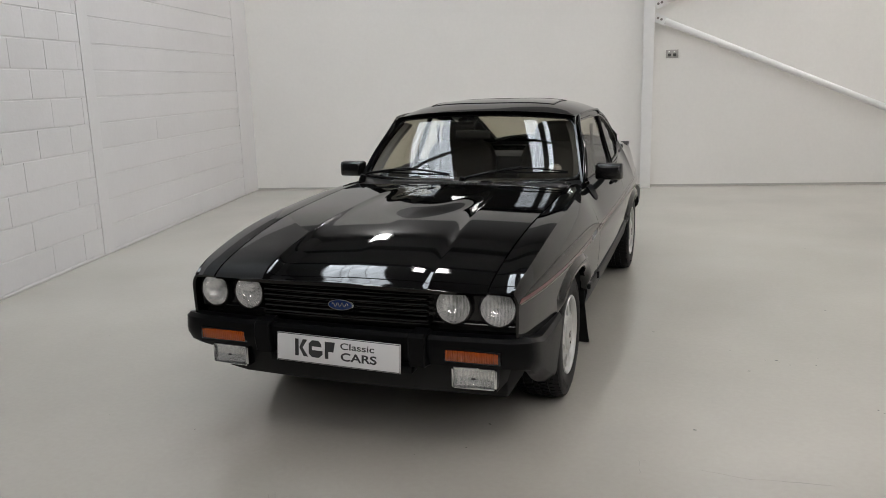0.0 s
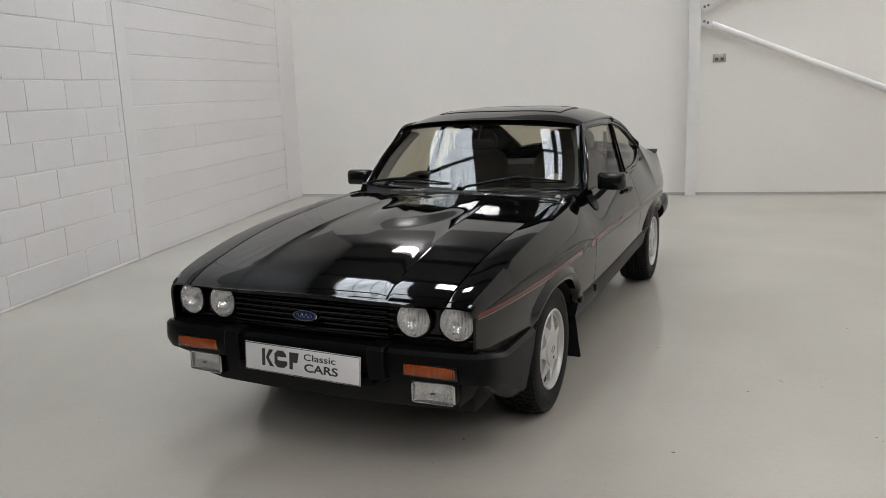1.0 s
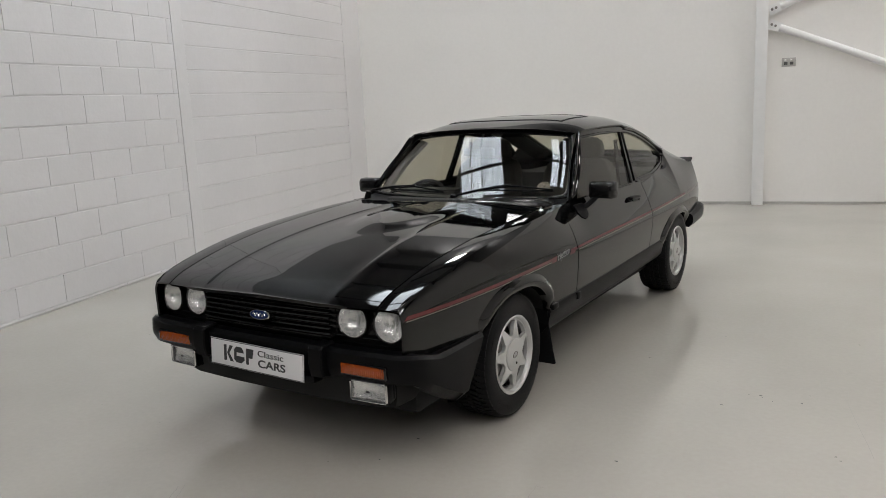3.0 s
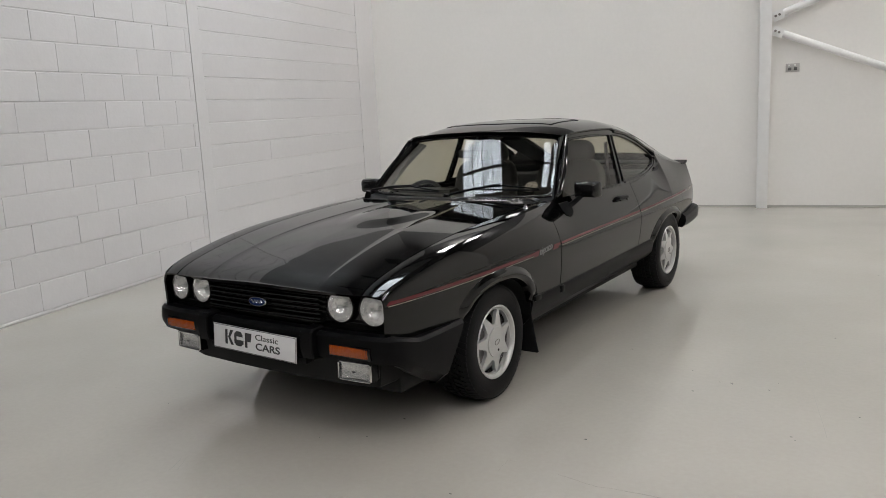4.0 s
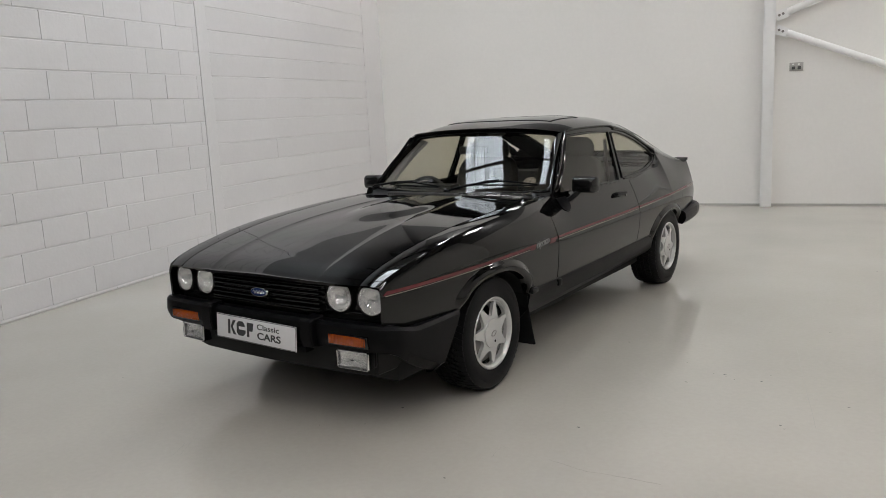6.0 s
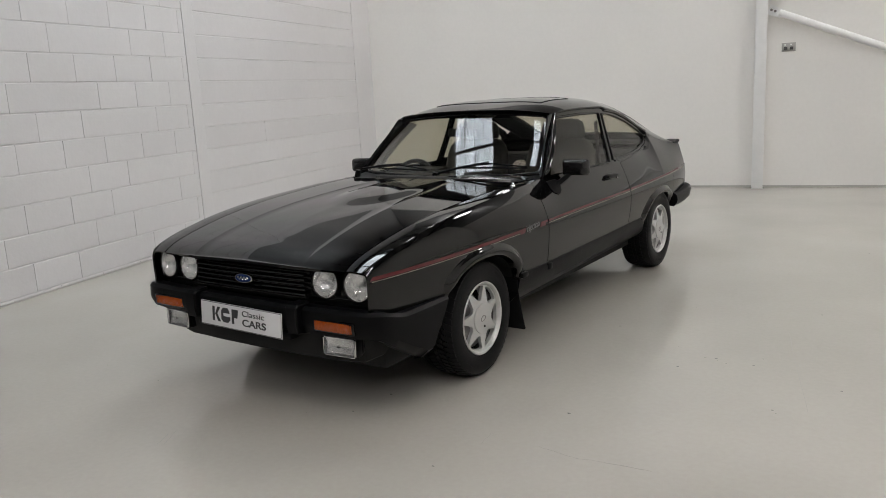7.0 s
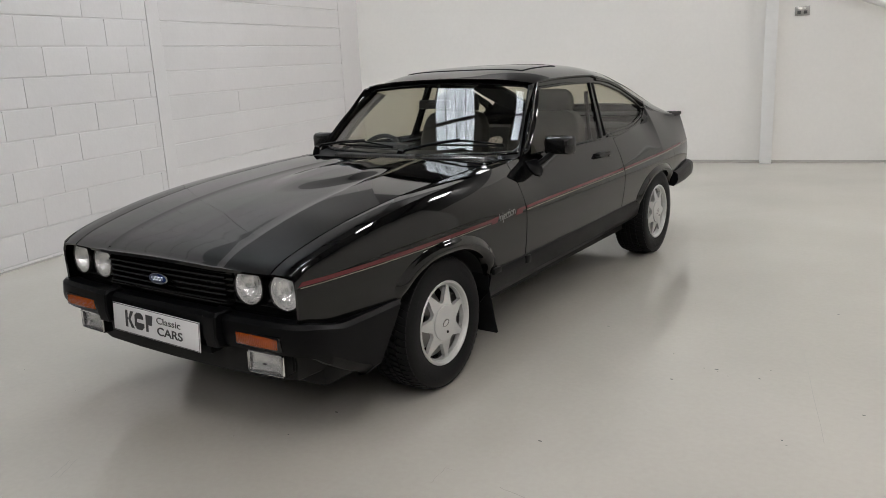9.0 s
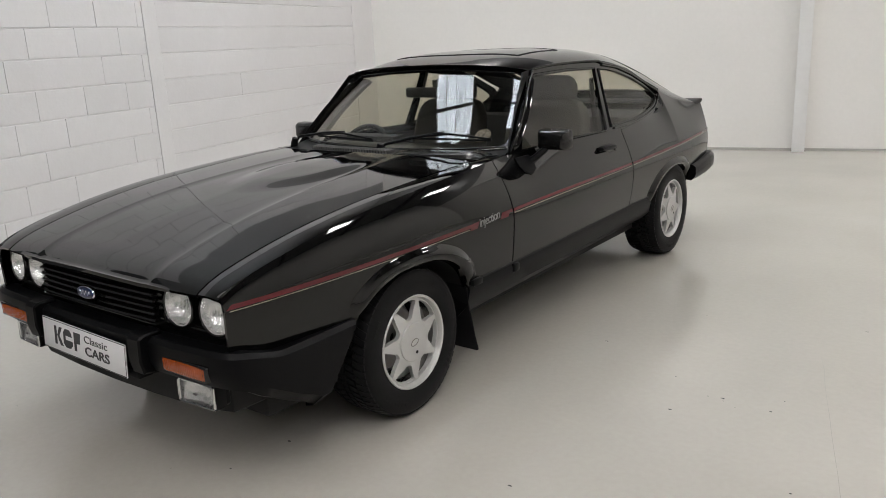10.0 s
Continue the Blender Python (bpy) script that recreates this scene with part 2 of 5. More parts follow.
floor = slab("floor", (-9, -12, -0.1), (12, 11, 0), FLOOR, pose(0, 0, 0), "glossy pale grey epoxy floor with fine scuffs", "floor")
LOW = 3.3      # white walls reach this high, dark cladding goes on above
# Near side and front walls: unseen, made dark to keep the nose's reflections low.
for name, lo, hi, m, low, what in (
        ("wall_back", (-5.5, END_Y), (11, END_Y + 0.2), BACK, PLASTER, "smooth off-white painted end wall"),
        ("wall_side", (-0.25, -2.9), (-0.007, 5.6), SIDE, BLOCK, "white painted concrete block wall"),
        ("wall_side_near", (-0.25, -13), (-0.007, -2.9), SIDE, CLADDING, "plain dark wall added out of view to close the hall and darken reflections"),
        ("wall_opposite", (9.0, -13), (9.2, 9), BACK, PLASTER, "plain off-white wall closing the hall"),
        ("wall_front", (-7, -11.2), (10, -11), BACK, CLADDING, "plain dark wall added out of view to close the hall and darken reflections")):
    split = {"wall_back": 4.0, "wall_side": 3.622}.get(name, LOW)
    slab(name, (*lo, 0), (*hi, split), low, m, what, "wall")
    slab(name + "_upper", (*lo, split), (*hi, ROOF_Z), PLASTER if name == "wall_opposite" else CLADDING if name == "wall_front" else LINER, m, "upper part of the hall wall above the painted dado", "wall")
wall_side = bpy.data.objects["wall_side"]
# Grey strip added to draw the tone step where end wall meets floor.
bm = bmesh.new()
box(bm, (-4.9, END_Y - 0.012, 0), (10, END_Y, 0.026))
ob = link("skirting", bm, FOOT_GREY, shade=False)
ob.matrix_world = BACK
tagged(ob, "thin grey line added along the wall foot", "trim", kind="structure")

bm = bmesh.new()
box(bm, (-0.006, -8, 0), (0.004, 4.0, 0.012))
ob = link("skirting_side", bm, FOOT_GREY, shade=False)
ob.matrix_world = SIDE
tagged(ob, "thin grey line along the block wall's foot", "trim", kind="structure")

# flush painted columns in the block wall
for name, y0, y1 in (("wall_column_1", 0.006, 0.17), ("wall_column_2", 3.69, 4.6)):
    slab(name, (-0.02, y0, 0), (0.004, y1, 3.622), BLOCK, SIDE, "flush white painted column strip in the block wall", "column", 0.003)


# steel column, bracing tubes and socket on the end wall
def steel_column():
    c = thing("steel_column", "white painted steel column against the end wall", "column")
    c.matrix_world = BACK
    for name, lo, hi in (("flange", (1.795, END_Y - 0.13, 0), (1.925, END_Y - 0.117, ROOF_Z)), ("web", (1.852, END_Y - 0.117, 0), (1.868, END_Y - 0.002, ROOF_Z)), ("casing", (1.90, END_Y - 0.117, 0), (1.921, END_Y - 0.003, ROOF_Z))):
        bm = bmesh.new()
        box(bm, lo, hi, 0.002)
        part(name, bm, WHITE_STEEL, c)
    return c


def brace(a, b, r):
    d = thing("diagonal_brace", "white painted tubular steel wind brace", "brace", "wind braces on the end wall")
    d.matrix_world = BACK
    y = END_Y - 0.1
    bm = bmesh.new()
    tube(bm, [(a[0], y, a[1]), (b[0], y, b[1])], r, 20)
    part("tube", bm, WHITE_STEEL, d)
    way = (Vector((b[0], 0, b[1])) - Vector((a[0], 0, a[1]))).normalized()
    side = Vector((-way.z, 0, way.x))
    start = Vector((a[0], y, a[1]))
    bm = bmesh.new()
    for off in (-0.012, 0.012):
        pts = [start - way * 0.13 + side * 0.055, start + way * 0.03 + side * 0.052, start + way * 0.03 - side * 0.052, start - way * 0.13 - side * 0.055]
        loft(bm, [[p + Vector((0, off - 0.005, 0)) for p in pts], [p + Vector((0, off + 0.005, 0)) for p in pts]])
    part("gusset_plate", bm, WHITE_STEEL, d)
    for k in (-0.095, -0.05):
        bm = bmesh.new()
        p = start + way * k
        tube(bm, [p + Vector((0, -0.036, 0)), p + Vector((0, 0.03, 0))], 0.016, 6)
        part("bolt", bm, STEEL, d)
    return d


steel_column()
brace((2.055, 2.085), (6.2, 0.345), 0.041)
brace((2.055, 2.325), (6.2, 3.85), 0.041)


def socket():
    s = thing("wall_socket", "brushed steel double wall socket", "socket")
    s.matrix_world = BACK
    bm = bmesh.new()
    box(bm, (2.092, END_Y - 0.012, 1.635), (2.246, END_Y, 1.737), 0.003)
    part("face_plate", bm, METALPLATE, s)
    for x in (2.118, 2.182):
        bm = bmesh.new()
        box(bm, (x, END_Y - 0.016, 1.655), (x + 0.038, END_Y - 0.011, 1.69), 0.002)
        part("outlet", bm, VENT, s)
        bm = bmesh.new()
        box(bm, (x + 0.004, END_Y - 0.018, 1.705), (x + 0.022, END_Y - 0.011, 1.722), 0.002)
        part("rocker_switch", bm, WHITE_STEEL, s)
    return s


socket()


# roof: deck with two long rooflights, purlins and hanging lamps
def roof():
    bm = bmesh.new()
    strips = list(zip([-12] + [b for a, b in ROOFS], [a for a, b in ROOFS] + [14]))
    for a, b in strips:
        box(bm, (a, -13, ROOF_Z), (b, 9, ROOF_Z + 0.1))
    for a, b in ROOFS:
        box(bm, (a, -13, ROOF_Z), (b, ROOF_Y, ROOF_Z + 0.1))
        box(bm, (a, 3.7, ROOF_Z), (b, 9, ROOF_Z + 0.1))
    ob = link("ceiling", bm, DECK, shade=False)
    ob.matrix_world = BACK
    tagged(ob, "grey profiled metal roof deck", "ceiling", kind="structure")
    for k, (a, b) in enumerate(ROOFS):
        frame_bm = bmesh.new()
        n = max(int(round((b - a) / 0.28)), 2)
        w = (b - a) / n
        for i in range(n + 1):
            rib = 0.010 if i in (0, n) else 0.003
            box(frame_bm, (a + w * i - rib, ROOF_Y, ROOF_Z + 0.02), (a + w * i + rib, 3.7, ROOF_Z + 0.09))
        light = link("rooflight_%d" % (k + 1), frame_bm, WHITE_STEEL, shade=False)
        light.matrix_world = BACK
        tagged(light, "ribbed translucent rooflight glowing with daylight", "rooflight", kind="structure")
        for i in range(n):
            bm = bmesh.new()
            x0, x1 = a + w * i + 0.003, a + w * (i + 1) - 0.003
            grid(bm, lambda u, v: (x0 + (x1 - x0) * u, v, ROOF_Z + 0.05 + 0.03 * math.sin(math.pi * u)), span(0, 1, 7), span(ROOF_Y, 3.7, 4))
            part("pane", bm, GLOW, light)
    for y in (-9.1, -7.1, -5.1, -3.1, -1.1, 1.1, 3.9, 5.5):
        bm = bmesh.new()
        box(bm, (-5, y - 0.04, ROOF_Z - 0.22), (9, y + 0.04, ROOF_Z - 0.004))
        ob = link("purlin", bm, PURLIN, shade=False)
        ob.matrix_world = BACK
        tagged(ob, "grey steel roof purlin", "beam", "roof purlins", "structure")


ROOF_Y = 0.3
ROOFS = [(-2.72, -1.66), (0.02, 0.42), (0.60, 0.80)]
GLOW = emitter("rooflight_glow", (0.86, 0.93, 1.0), ROOFLIGHT, 0.45)
DIFFUSER = emitter("lamp_diffuser", (0.98, 0.95, 0.932), PANEL)
roof()


def panel_lamp():
    s = thing("panel_lamp", "white suspended rectangular ceiling lamp, lit, out of view; front ones added as fill", "lamp", "ceiling lamps")
    bm = bmesh.new()
    box(bm, (-0.26, -0.42, 0), (0.26, 0.42, 0.06), 0.012)
    part("housing", bm, WHITE_STEEL, s)
    bm = bmesh.new()
    box(bm, (-0.23, -0.39, -0.012), (0.23, 0.39, -0.002), 0.004)
    part("diffuser", bm, DIFFUSER, s, "glowing white diffuser")
    for x in (-0.2, 0.2):
        bm = bmesh.new()
        tube(bm, [(x, 0, 0.055), (x, 0, 0.31)], 0.006, 6)
        part("hanger", bm, WHITE_STEEL, s)
    return s


lamp = panel_lamp()
# Lamps at y below -1 are unseen fill, added to brighten nose and floor.
spots = [(2.9, -1.5), (6.4, -0.6), (1.9, 3.0), (6.4, 3.0)] + [(-0.95, 3.15), (6.2, -3.6), (1.5, -4.4), (3.6, -5.2), (0.6, -7.7), (2.6, -7.8), (5.0, -7.6), (-0.8, -3.3), (3.4, -3.2), (-1.2, -6.0), (-2.4, -9.2), (4.4, -9.6)] + [(-2.1, 6.45), (3.4, 6.2), (5.0, 4.6), (6.6, 6.4)]
lamp.matrix_world = BACK @ pose(spots[0][0], spots[0][1], ROOF_Z - 0.3)
for x, y in spots[1:]:
    copy_thing(lamp, BACK @ pose(x, y, ROOF_Z - 0.3))


# ---- the car: x to its left side, y from its nose to its tail, wheels at y = 0 and 2.56 ----
car = thing("car", "glossy black three-door sports coupe with red side stripe", "car")
REAR = 2.56

front_y = lambda x: -0.815 + 0.065 * x * x            # nose in plan
shut_x = curve((-0.82, 0.575), (-0.5, 0.585), (0, 0.60), (0.4, 0.605), (0.8, 0.60))
crest_x = curve((-0.80, 0.670), (-0.6, 0.690), (-0.3, 0.70), (0.0, 0.70), (0.4, 0.692), (0.8, 0.655))
crest_z = curve((-0.80, 0.672), (-0.785, 0.682), (-0.74, 0.706), (-0.68, 0.728), (-0.55, 0.758), (-0.43, 0.783), (-0.3, 0.803), (-0.13, 0.824), (0.2, 0.847), (0.5, 0.862), (0.8, 0.868))
mid_x = curve((-0.80, 0.688), (-0.6, 0.722), (-0.3, 0.748), (0.1, 0.765), (0.7, 0.772), (1.3, 0.772), (1.9, 0.766), (2.6, 0.752), (3.1, 0.722), (3.42, 0.675))
low_x = curve((-0.80, 0.680), (-0.5, 0.715), (0.0, 0.748), (0.6, 0.757), (1.3, 0.752), (2.0, 0.738), (2.7, 0.728), (3.42, 0.655))
belt_z = curve((0.62, 0.868), (0.8, 0.868), (1.06, 0.862), (1.5, 0.853), (1.84, 0.846), (2.2, 0.868), (2.45, 0.893), (2.58, 0.93), (2.66, 0.99))
belt_x = curve((0.62, 0.668), (0.8, 0.657), (1.1, 0.672), (1.84, 0.690), (2.2, 0.668), (2.5, 0.63), (2.66, 0.598))
edge_x = curve((1.06, 0.545), (1.15, 0.560), (1.5, 0.568), (1.85, 0.568), (2.2, 0.566), (2.6, 0.582), (3.0, 0.606), (3.36, 0.622))
edge_z = curve((1.06, 1.196), (1.15, 1.212), (1.28, 1.223), (1.5, 1.228), (1.85, 1.222), (2.2, 1.170), (2.6, 1.030), (3.0, 0.912), (3.36, 0.866))
roof_z = curve((1.04, 1.226), (1.15, 1.256), (1.35, 1.291), (1.6, 1.305), (1.9, 1.299), (2.2, 1.278), (2.6, 1.220), (3.0, 1.078), (3.36, 0.895))
crest_x, crest_z = fair(crest_x, -0.80, 0.8, 0.16), fair(crest_z, -0.80, 0.8, 0.16)
shut_x, shut_z = fair(shut_x, -0.82, 0.8, 0.2), lambda y: crest_z(y) + 0.004
mid_x, low_x = fair(mid_x, -0.80, 3.42, 0.2), fair(low_x, -0.80, 3.42, 0.2)
belt_x, belt_z = fair(belt_x, 0.62, 2.66, 0.12), fair(belt_z, 0.62, 2.66, 0.06)
edge_x, edge_z, roof_z = fair(edge_x, 1.06, 3.36, 0.15), fair(edge_z, 1.06, 3.36, 0.12), fair(roof_z, 1.04, 3.36, 0.15)
MID_Z, LOW_Z = 0.63, 0.43


def top_line(y):
    """Upper edge of the body side: wing crest, door waist, then the rear pillar up to the roof edge."""
    if y < 0.66:
        return crest_x(y), crest_z(y)
    if y < 2.66:
        return belt_x(y), belt_z(y)
    return edge_x(y), edge_z(y)


def roof_at(y, s):
    ex, ez, cz = edge_x(y), edge_z(y), roof_z(y)
    return (ex * s, y + 0.055 * s * s * (1 - smooth(1.12, 1.5, y)), cz - (cz - ez) * abs(s) ** (4.0 - 0.6 * smooth(1.5, 2.4, y)))



ARCHES = ((0.0, 0.352, 0.302), (REAR, 0.345, 0.268))


def side_x(y, z):
    tx, tz = top_line(y)
    m = mid_x(y)
    if z >= MID_Z:
        x = m - (m - tx) * min((z - MID_Z) / max(tz - MID_Z, 0.02), 1.0) ** (2.3 - 0.9 * smooth(0.2, 0.9, y))
    else:
        x = m - (m - low_x(y)) * ((MID_Z - z) / (MID_Z - LOW_Z)) ** 1.8
    return x


def side_low(y):
    base = LOW_Z if y > -0.35 else 0.485
    if y > 2.9:
        base = 0.50
    for yc, w, h in ARCHES:
        k = abs((y - yc) / w)
        if k < 1:
            base = max(base if k > 0.9 else 0, 0.286 + h * (1 - k ** 2.35) ** (1 / 2.35))
    return base


def stations(a, b, step=0.012):
    """Places along the side, closer together where an arch ends."""
    ys = set(span(a, b, max(int((b - a) / step), 2)))
    for yc, w, h in ARCHES:
        for k in range(1, 24):
            for s in (-1, 1):
                y = yc + s * w * math.cos(k / 24 * math.pi / 2)
                if a < y < b:
                    ys.add(y)
        for s in (-1, 1):
            for e in (-0.001, 0.001):
                if a < yc + s * w * (1 + e) < b:
                    ys.add(yc + s * w * (1 + e))
    return sorted(ys)


def side_panel(name, a, b, flip, label, rows=46, front=None, wrap=False):
    """One panel of the body side from a to b; front(z) gives a slanted leading edge."""
    bm = bmesh.new()

    def at(u, v):
        y = a + (b - a) * u
        z0, z1 = side_low(y), top_line(y)[1]
        z = z0 + (z1 - z0) * v
        yy = y
        if v > 1:
            k = 1 - 0.026 * (v - 1) * smooth(2.60, 2.70, y)
            return (edge_x(y) * k, y, roof_at(y, k)[2]) if y > 2.66 else (side_x(y, z1) - 0.0005, y, z1)
        if front:
            yy = y + front(z) * max(0, 1 - (y - a) / 0.25)
        return (side_x(yy, z), yy, z)
    us = [(y - a) / (b - a) for y in stations(a, b)]
    grid(bm, at, us, span(0, 1, rows) + ([1.5, 2.0] if wrap else []))
    return part(name, bm, PAINT, car, label, flip=flip, solid=0.012)


def arch_liner(yc, w, h, flip):
    """Dark wheel housing behind the arch's lip."""
    bm = bmesh.new()
    secs = []
    for k in range(25):
        a = math.pi * k / 24
        c, s = math.cos(a), math.sin(a)
        y = yc - w * 0.995 * math.copysign(abs(c) ** (2 / 2.35), c)
        z = 0.286 + h * 1.0 * s ** (2 / 2.35)
        x = side_x(y, max(z, 0.30)) - 0.004
        secs.append([(x, y, z), (x - 0.03, y, z + 0.002), (0.46, y, z + 0.03)])
    loft(bm, secs, closed=False)
    part("wheel_housing", bm, DARK, car, "dark wheel housing", flip=flip)


def arch_flare(yc, w, h, flip, first, last):
    """Rolled painted lip that stands proud of the body round a wheel opening, from angle first to last."""
    bm = bmesh.new()
    secs = []
    for k in range(65):
        a = radians(first + (last - first) * k / 64)
        c, s = math.cos(a), math.sin(a)
        fade = smooth(0, 7, k) * smooth(64, 55, k)
        ring = []
        for r, o in ((0.99, -0.03), (0.995, 0.003), (1.003, 0.010), (1.02, 0.015), (1.045, 0.0185), (1.07, 0.0195), (1.095, 0.018), (1.12, 0.0145), (1.145, 0.0095), (1.17, 0.004), (1.19, 0.0008), (1.20, -0.002)):
            y = yc - w * r * math.copysign(abs(c) ** (2 / 2.35), c)
            z = 0.286 + h * r * max(s, 0.0) ** (2 / 2.35)
            ring.append((side_x(y, max(z, LOW_Z)) + (o * fade - 0.003 * (1 - fade) if o > 0 else o) - 0.02 * max(LOW_Z - z, 0), y, z))
        secs.append(ring)
    loft(bm, secs, closed=False)
    part("arch_flare", bm, PAINT, car, flip=flip, crease=60)


for flip in (False, True):
    arch_flare(*ARCHES[0], flip, 32, 163)
    arch_flare(*ARCHES[1], flip, 14, 150)
    side_panel("front_wing", -0.779, 0.6535, flip, "", front=lambda z: -0.008)
    d = side_panel("door", 0.662, 1.9055, flip, "")
    side_panel("rear_quarter", 1.913, 3.36, flip, "", wrap=True)
    for a in ARCHES:
        arch_liner(*a, flip)
    # top of the wing between the bonnet's shut line and the crest
    bm = bmesh.new()

    def wing_top(y, v):
        x0, z0, x1, z1 = shut_x(y) + 0.004, shut_z(y), crest_x(y), crest_z(y)
        return (x0 + (x1 - x0) * v, y, z0 + (z1 - z0) * v + 0.0025 * math.sin(math.pi * v))
    grid(bm, wing_top, [front_y(0.6) + (0.79 - front_y(0.6)) * k / 70 for k in range(71)], span(0, 1, 9))
    part("wing_top", bm, PAINT, car, flip=flip, solid=0.010)


# bonnet with its power bulge
def bonnet_z(x, y):
    s = abs(x) / shut_x(y)
    base = shut_z(y) + (0.016 + 0.007 * smooth(-0.8, -0.3, y)) * (1 - 0.5 * s ** 2.4 - 0.5 * math.hypot(s, 0.02))
    c = 0.350 - 0.045 * smooth(-0.8, 0.3, y) - 0.05 * smooth(0.15, 0.6, y)
    dip = (0.0036 + 0.0022 * smooth(-0.7, 0.0, y)) * smooth(-0.88, -0.76, y) * (1 - smooth(0.25, 0.58, y))
    e = math.hypot((x - 0.03) / 0.25, (y - 0.20) / 0.40)
    bulge = 0.012 * (1 - smooth(0.52, 1.0, e)) * (1 - smooth(0.18, 0.56, y))
    inner = min(max((c - abs(x)) / 0.07, 0.0), 1.0)
    return base - dip * (1 - (1 - inner) ** 2.8) + bulge


def bonnet():
    bm = bmesh.new()

    def at(u, v):
        y0 = front_y(0.58 * v)
        y1 = 0.545 + 0.10 * v * v
        y = y0 + (y1 - y0) * u
        x = v * (shut_x(y) - 0.003)
        z = bonnet_z(x, y)
        lip = (1 - smooth(0.0, 0.035, u))
        return (x, y, z - 0.0015 * lip * lip)
    us = [0, 0.004, 0.009, 0.015, 0.022, 0.03] + span(0.04, 1, 80)
    grid(bm, at, us, span(-1, 1, 193))
    return part("bonnet", bm, PAINT, car, solid=0.012)


bonnet()


# scuttle below the windscreen, windscreen, roof, tailgate
def screen(u, v):
    """Windscreen: u across from -1 to 1, v from its foot to its head."""
    x = u * (0.640 + (0.535 - 0.640) * v + 0.016 * math.sin(math.pi * v))
    y = (0.745 + 0.07 * u * u) * (1 - v) + (1.12 + 0.03 * u * u) * v + 0.04 * abs(u) ** 6
    z = (0.872 + 0.022 * u * u) + ((1.224 - 0.030 * u * u) - (0.872 + 0.022 * u * u)) * v + 0.008 * math.sin(math.pi * v)
    return (x, y, z)


def screen_reach(v):
    """How far across the glass reaches at v: its corners are rounded."""
    head, foot = max(v - 0.89, 0) / 0.11, max(0.09 - v, 0) / 0.09
    return 1 - 0.075 * (1 - math.sqrt(max(1 - head * head, 0))) - 0.05 * (1 - math.sqrt(max(1 - foot * foot, 0)))


SCREEN_V = [0.09 * (1 - math.cos(k * math.pi / 12)) for k in range(6)] + span(0.09, 0.89, 10) + [0.89 + 0.11 * math.sin(k * math.pi / 14) for k in range(1, 8)]
bm = bmesh.new()
grid(bm, lambda u, v: screen(u * screen_reach(v), v), span(-1, 1, 33), SCREEN_V)
ob = part("windscreen", bm, GLASS, car, "tinted laminated windscreen")
ob.visible_shadow = False
ends = (screen_reach(0), screen_reach(1))
ring = [(u, 0) for u in span(-ends[0], ends[0], 24)] + [(screen_reach(v), v) for v in SCREEN_V[1:-1]] + [(u, 1) for u in span(ends[1], -ends[1], 24)] + [(-screen_reach(v), v) for v in SCREEN_V[-2:0:-1]]
# wide rubber seal with a bright-edged lip, and the painted aperture round it
out = lambda u, v, k, lift: Vector(screen(u * (1 + k), 0.5 + (v - 0.5) * (1 + 1.6 * k))) + Vector((0, -lift, lift * 0.8))
bm = bmesh.new()
secs = [[out(u, v, k, h) for u, v in ring] for k, h in ((-0.026, 0.001), (-0.024, 0.005), (-0.012, 0.008), (0.0, 0.0065), (0.008, 0.002), (0.012, 0.007), (0.022, 0.008), (0.028, 0.002))]
loft(bm, secs, caps=False)
part("windscreen_seal", bm, TRIM, car, "glossy black rubber windscreen seal", crease=60)
bm = bmesh.new()
loft(bm, [[out(u, v, k, h) for u, v in ring] for k, h in ((0.024, 0.002), (0.034, 0.0), (0.046, -0.008))], caps=False)
part("windscreen_aperture", bm, PAINT, car)

bm = bmesh.new()
grid(bm, lambda u, v: (u * 0.652, (0.552 + 0.10 * u * u) * (1 - v) + (0.755 + 0.10 * u * u) * v, (0.870 - 0.006 * u * u) * (1 - v) + (0.880 + 0.008 * u * u) * v - 0.006 * math.sin(math.pi * v)), span(-1, 1, 41), span(0, 1, 9))
part("scuttle", bm, SATIN, car, "satin black scuttle panel")

for flip in (False, True):
    bm = bmesh.new()
    secs = []
    for v in span(-0.02, 1.0, 12):
        a = Vector(screen(1, v))
        b = Vector((0.666 + (0.560 - 0.666) * v + 0.020 * math.sin(math.pi * v), 0.800 + (1.142 - 0.800) * v, 0.866 + (1.190 - 0.866) * v))
        mid = (a + b) / 2 + Vector((0.008, -0.008, 0.008))
        secs.append([a + Vector((0, 0, -0.004)), mid, b, b + Vector((-0.03, 0.03, -0.01)), a + Vector((-0.02, 0.03, -0.02))])
    loft(bm, secs)
    part("windscreen_pillar", bm, PAINT, car, flip=flip)
    bm = bmesh.new()
    secs = []
    for v in span(0.0, 1.0, 10):
        a = Vector(screen(1, v)) + Vector((-0.012, 0.012, -0.012))
        secs.append([a, a + Vector((-0.034, 0.012, -0.010)), a + Vector((-0.040, 0.030, -0.020)), a + Vector((-0.010, 0.045, -0.020)), a + Vector((0.004, 0.030, -0.014))])
    loft(bm, secs)
    part("pillar_trim", bm, HEADLINING, car, "grey inner pillar trim", flip=flip)


bm = bmesh.new()
grid(bm, roof_at, span(1.112, 2.24, 70), span(-1, 1, 49))
part("roof_panel", bm, PAINT, car, solid=0.012)

# header between the roof and the windscreen
bm = bmesh.new()


def header(s, v):
    a, b = Vector(roof_at(1.112, s)), Vector(screen(s, 1)) + Vector((0, -0.002, 0.008))
    p = a.lerp(b, v)
    return p + Vector((0, -0.016, 0.010)) * math.sin(math.pi * v)


grid(bm, header, span(-1, 1, 41), span(0, 1, 8))
part("roof_header", bm, PAINT, car)

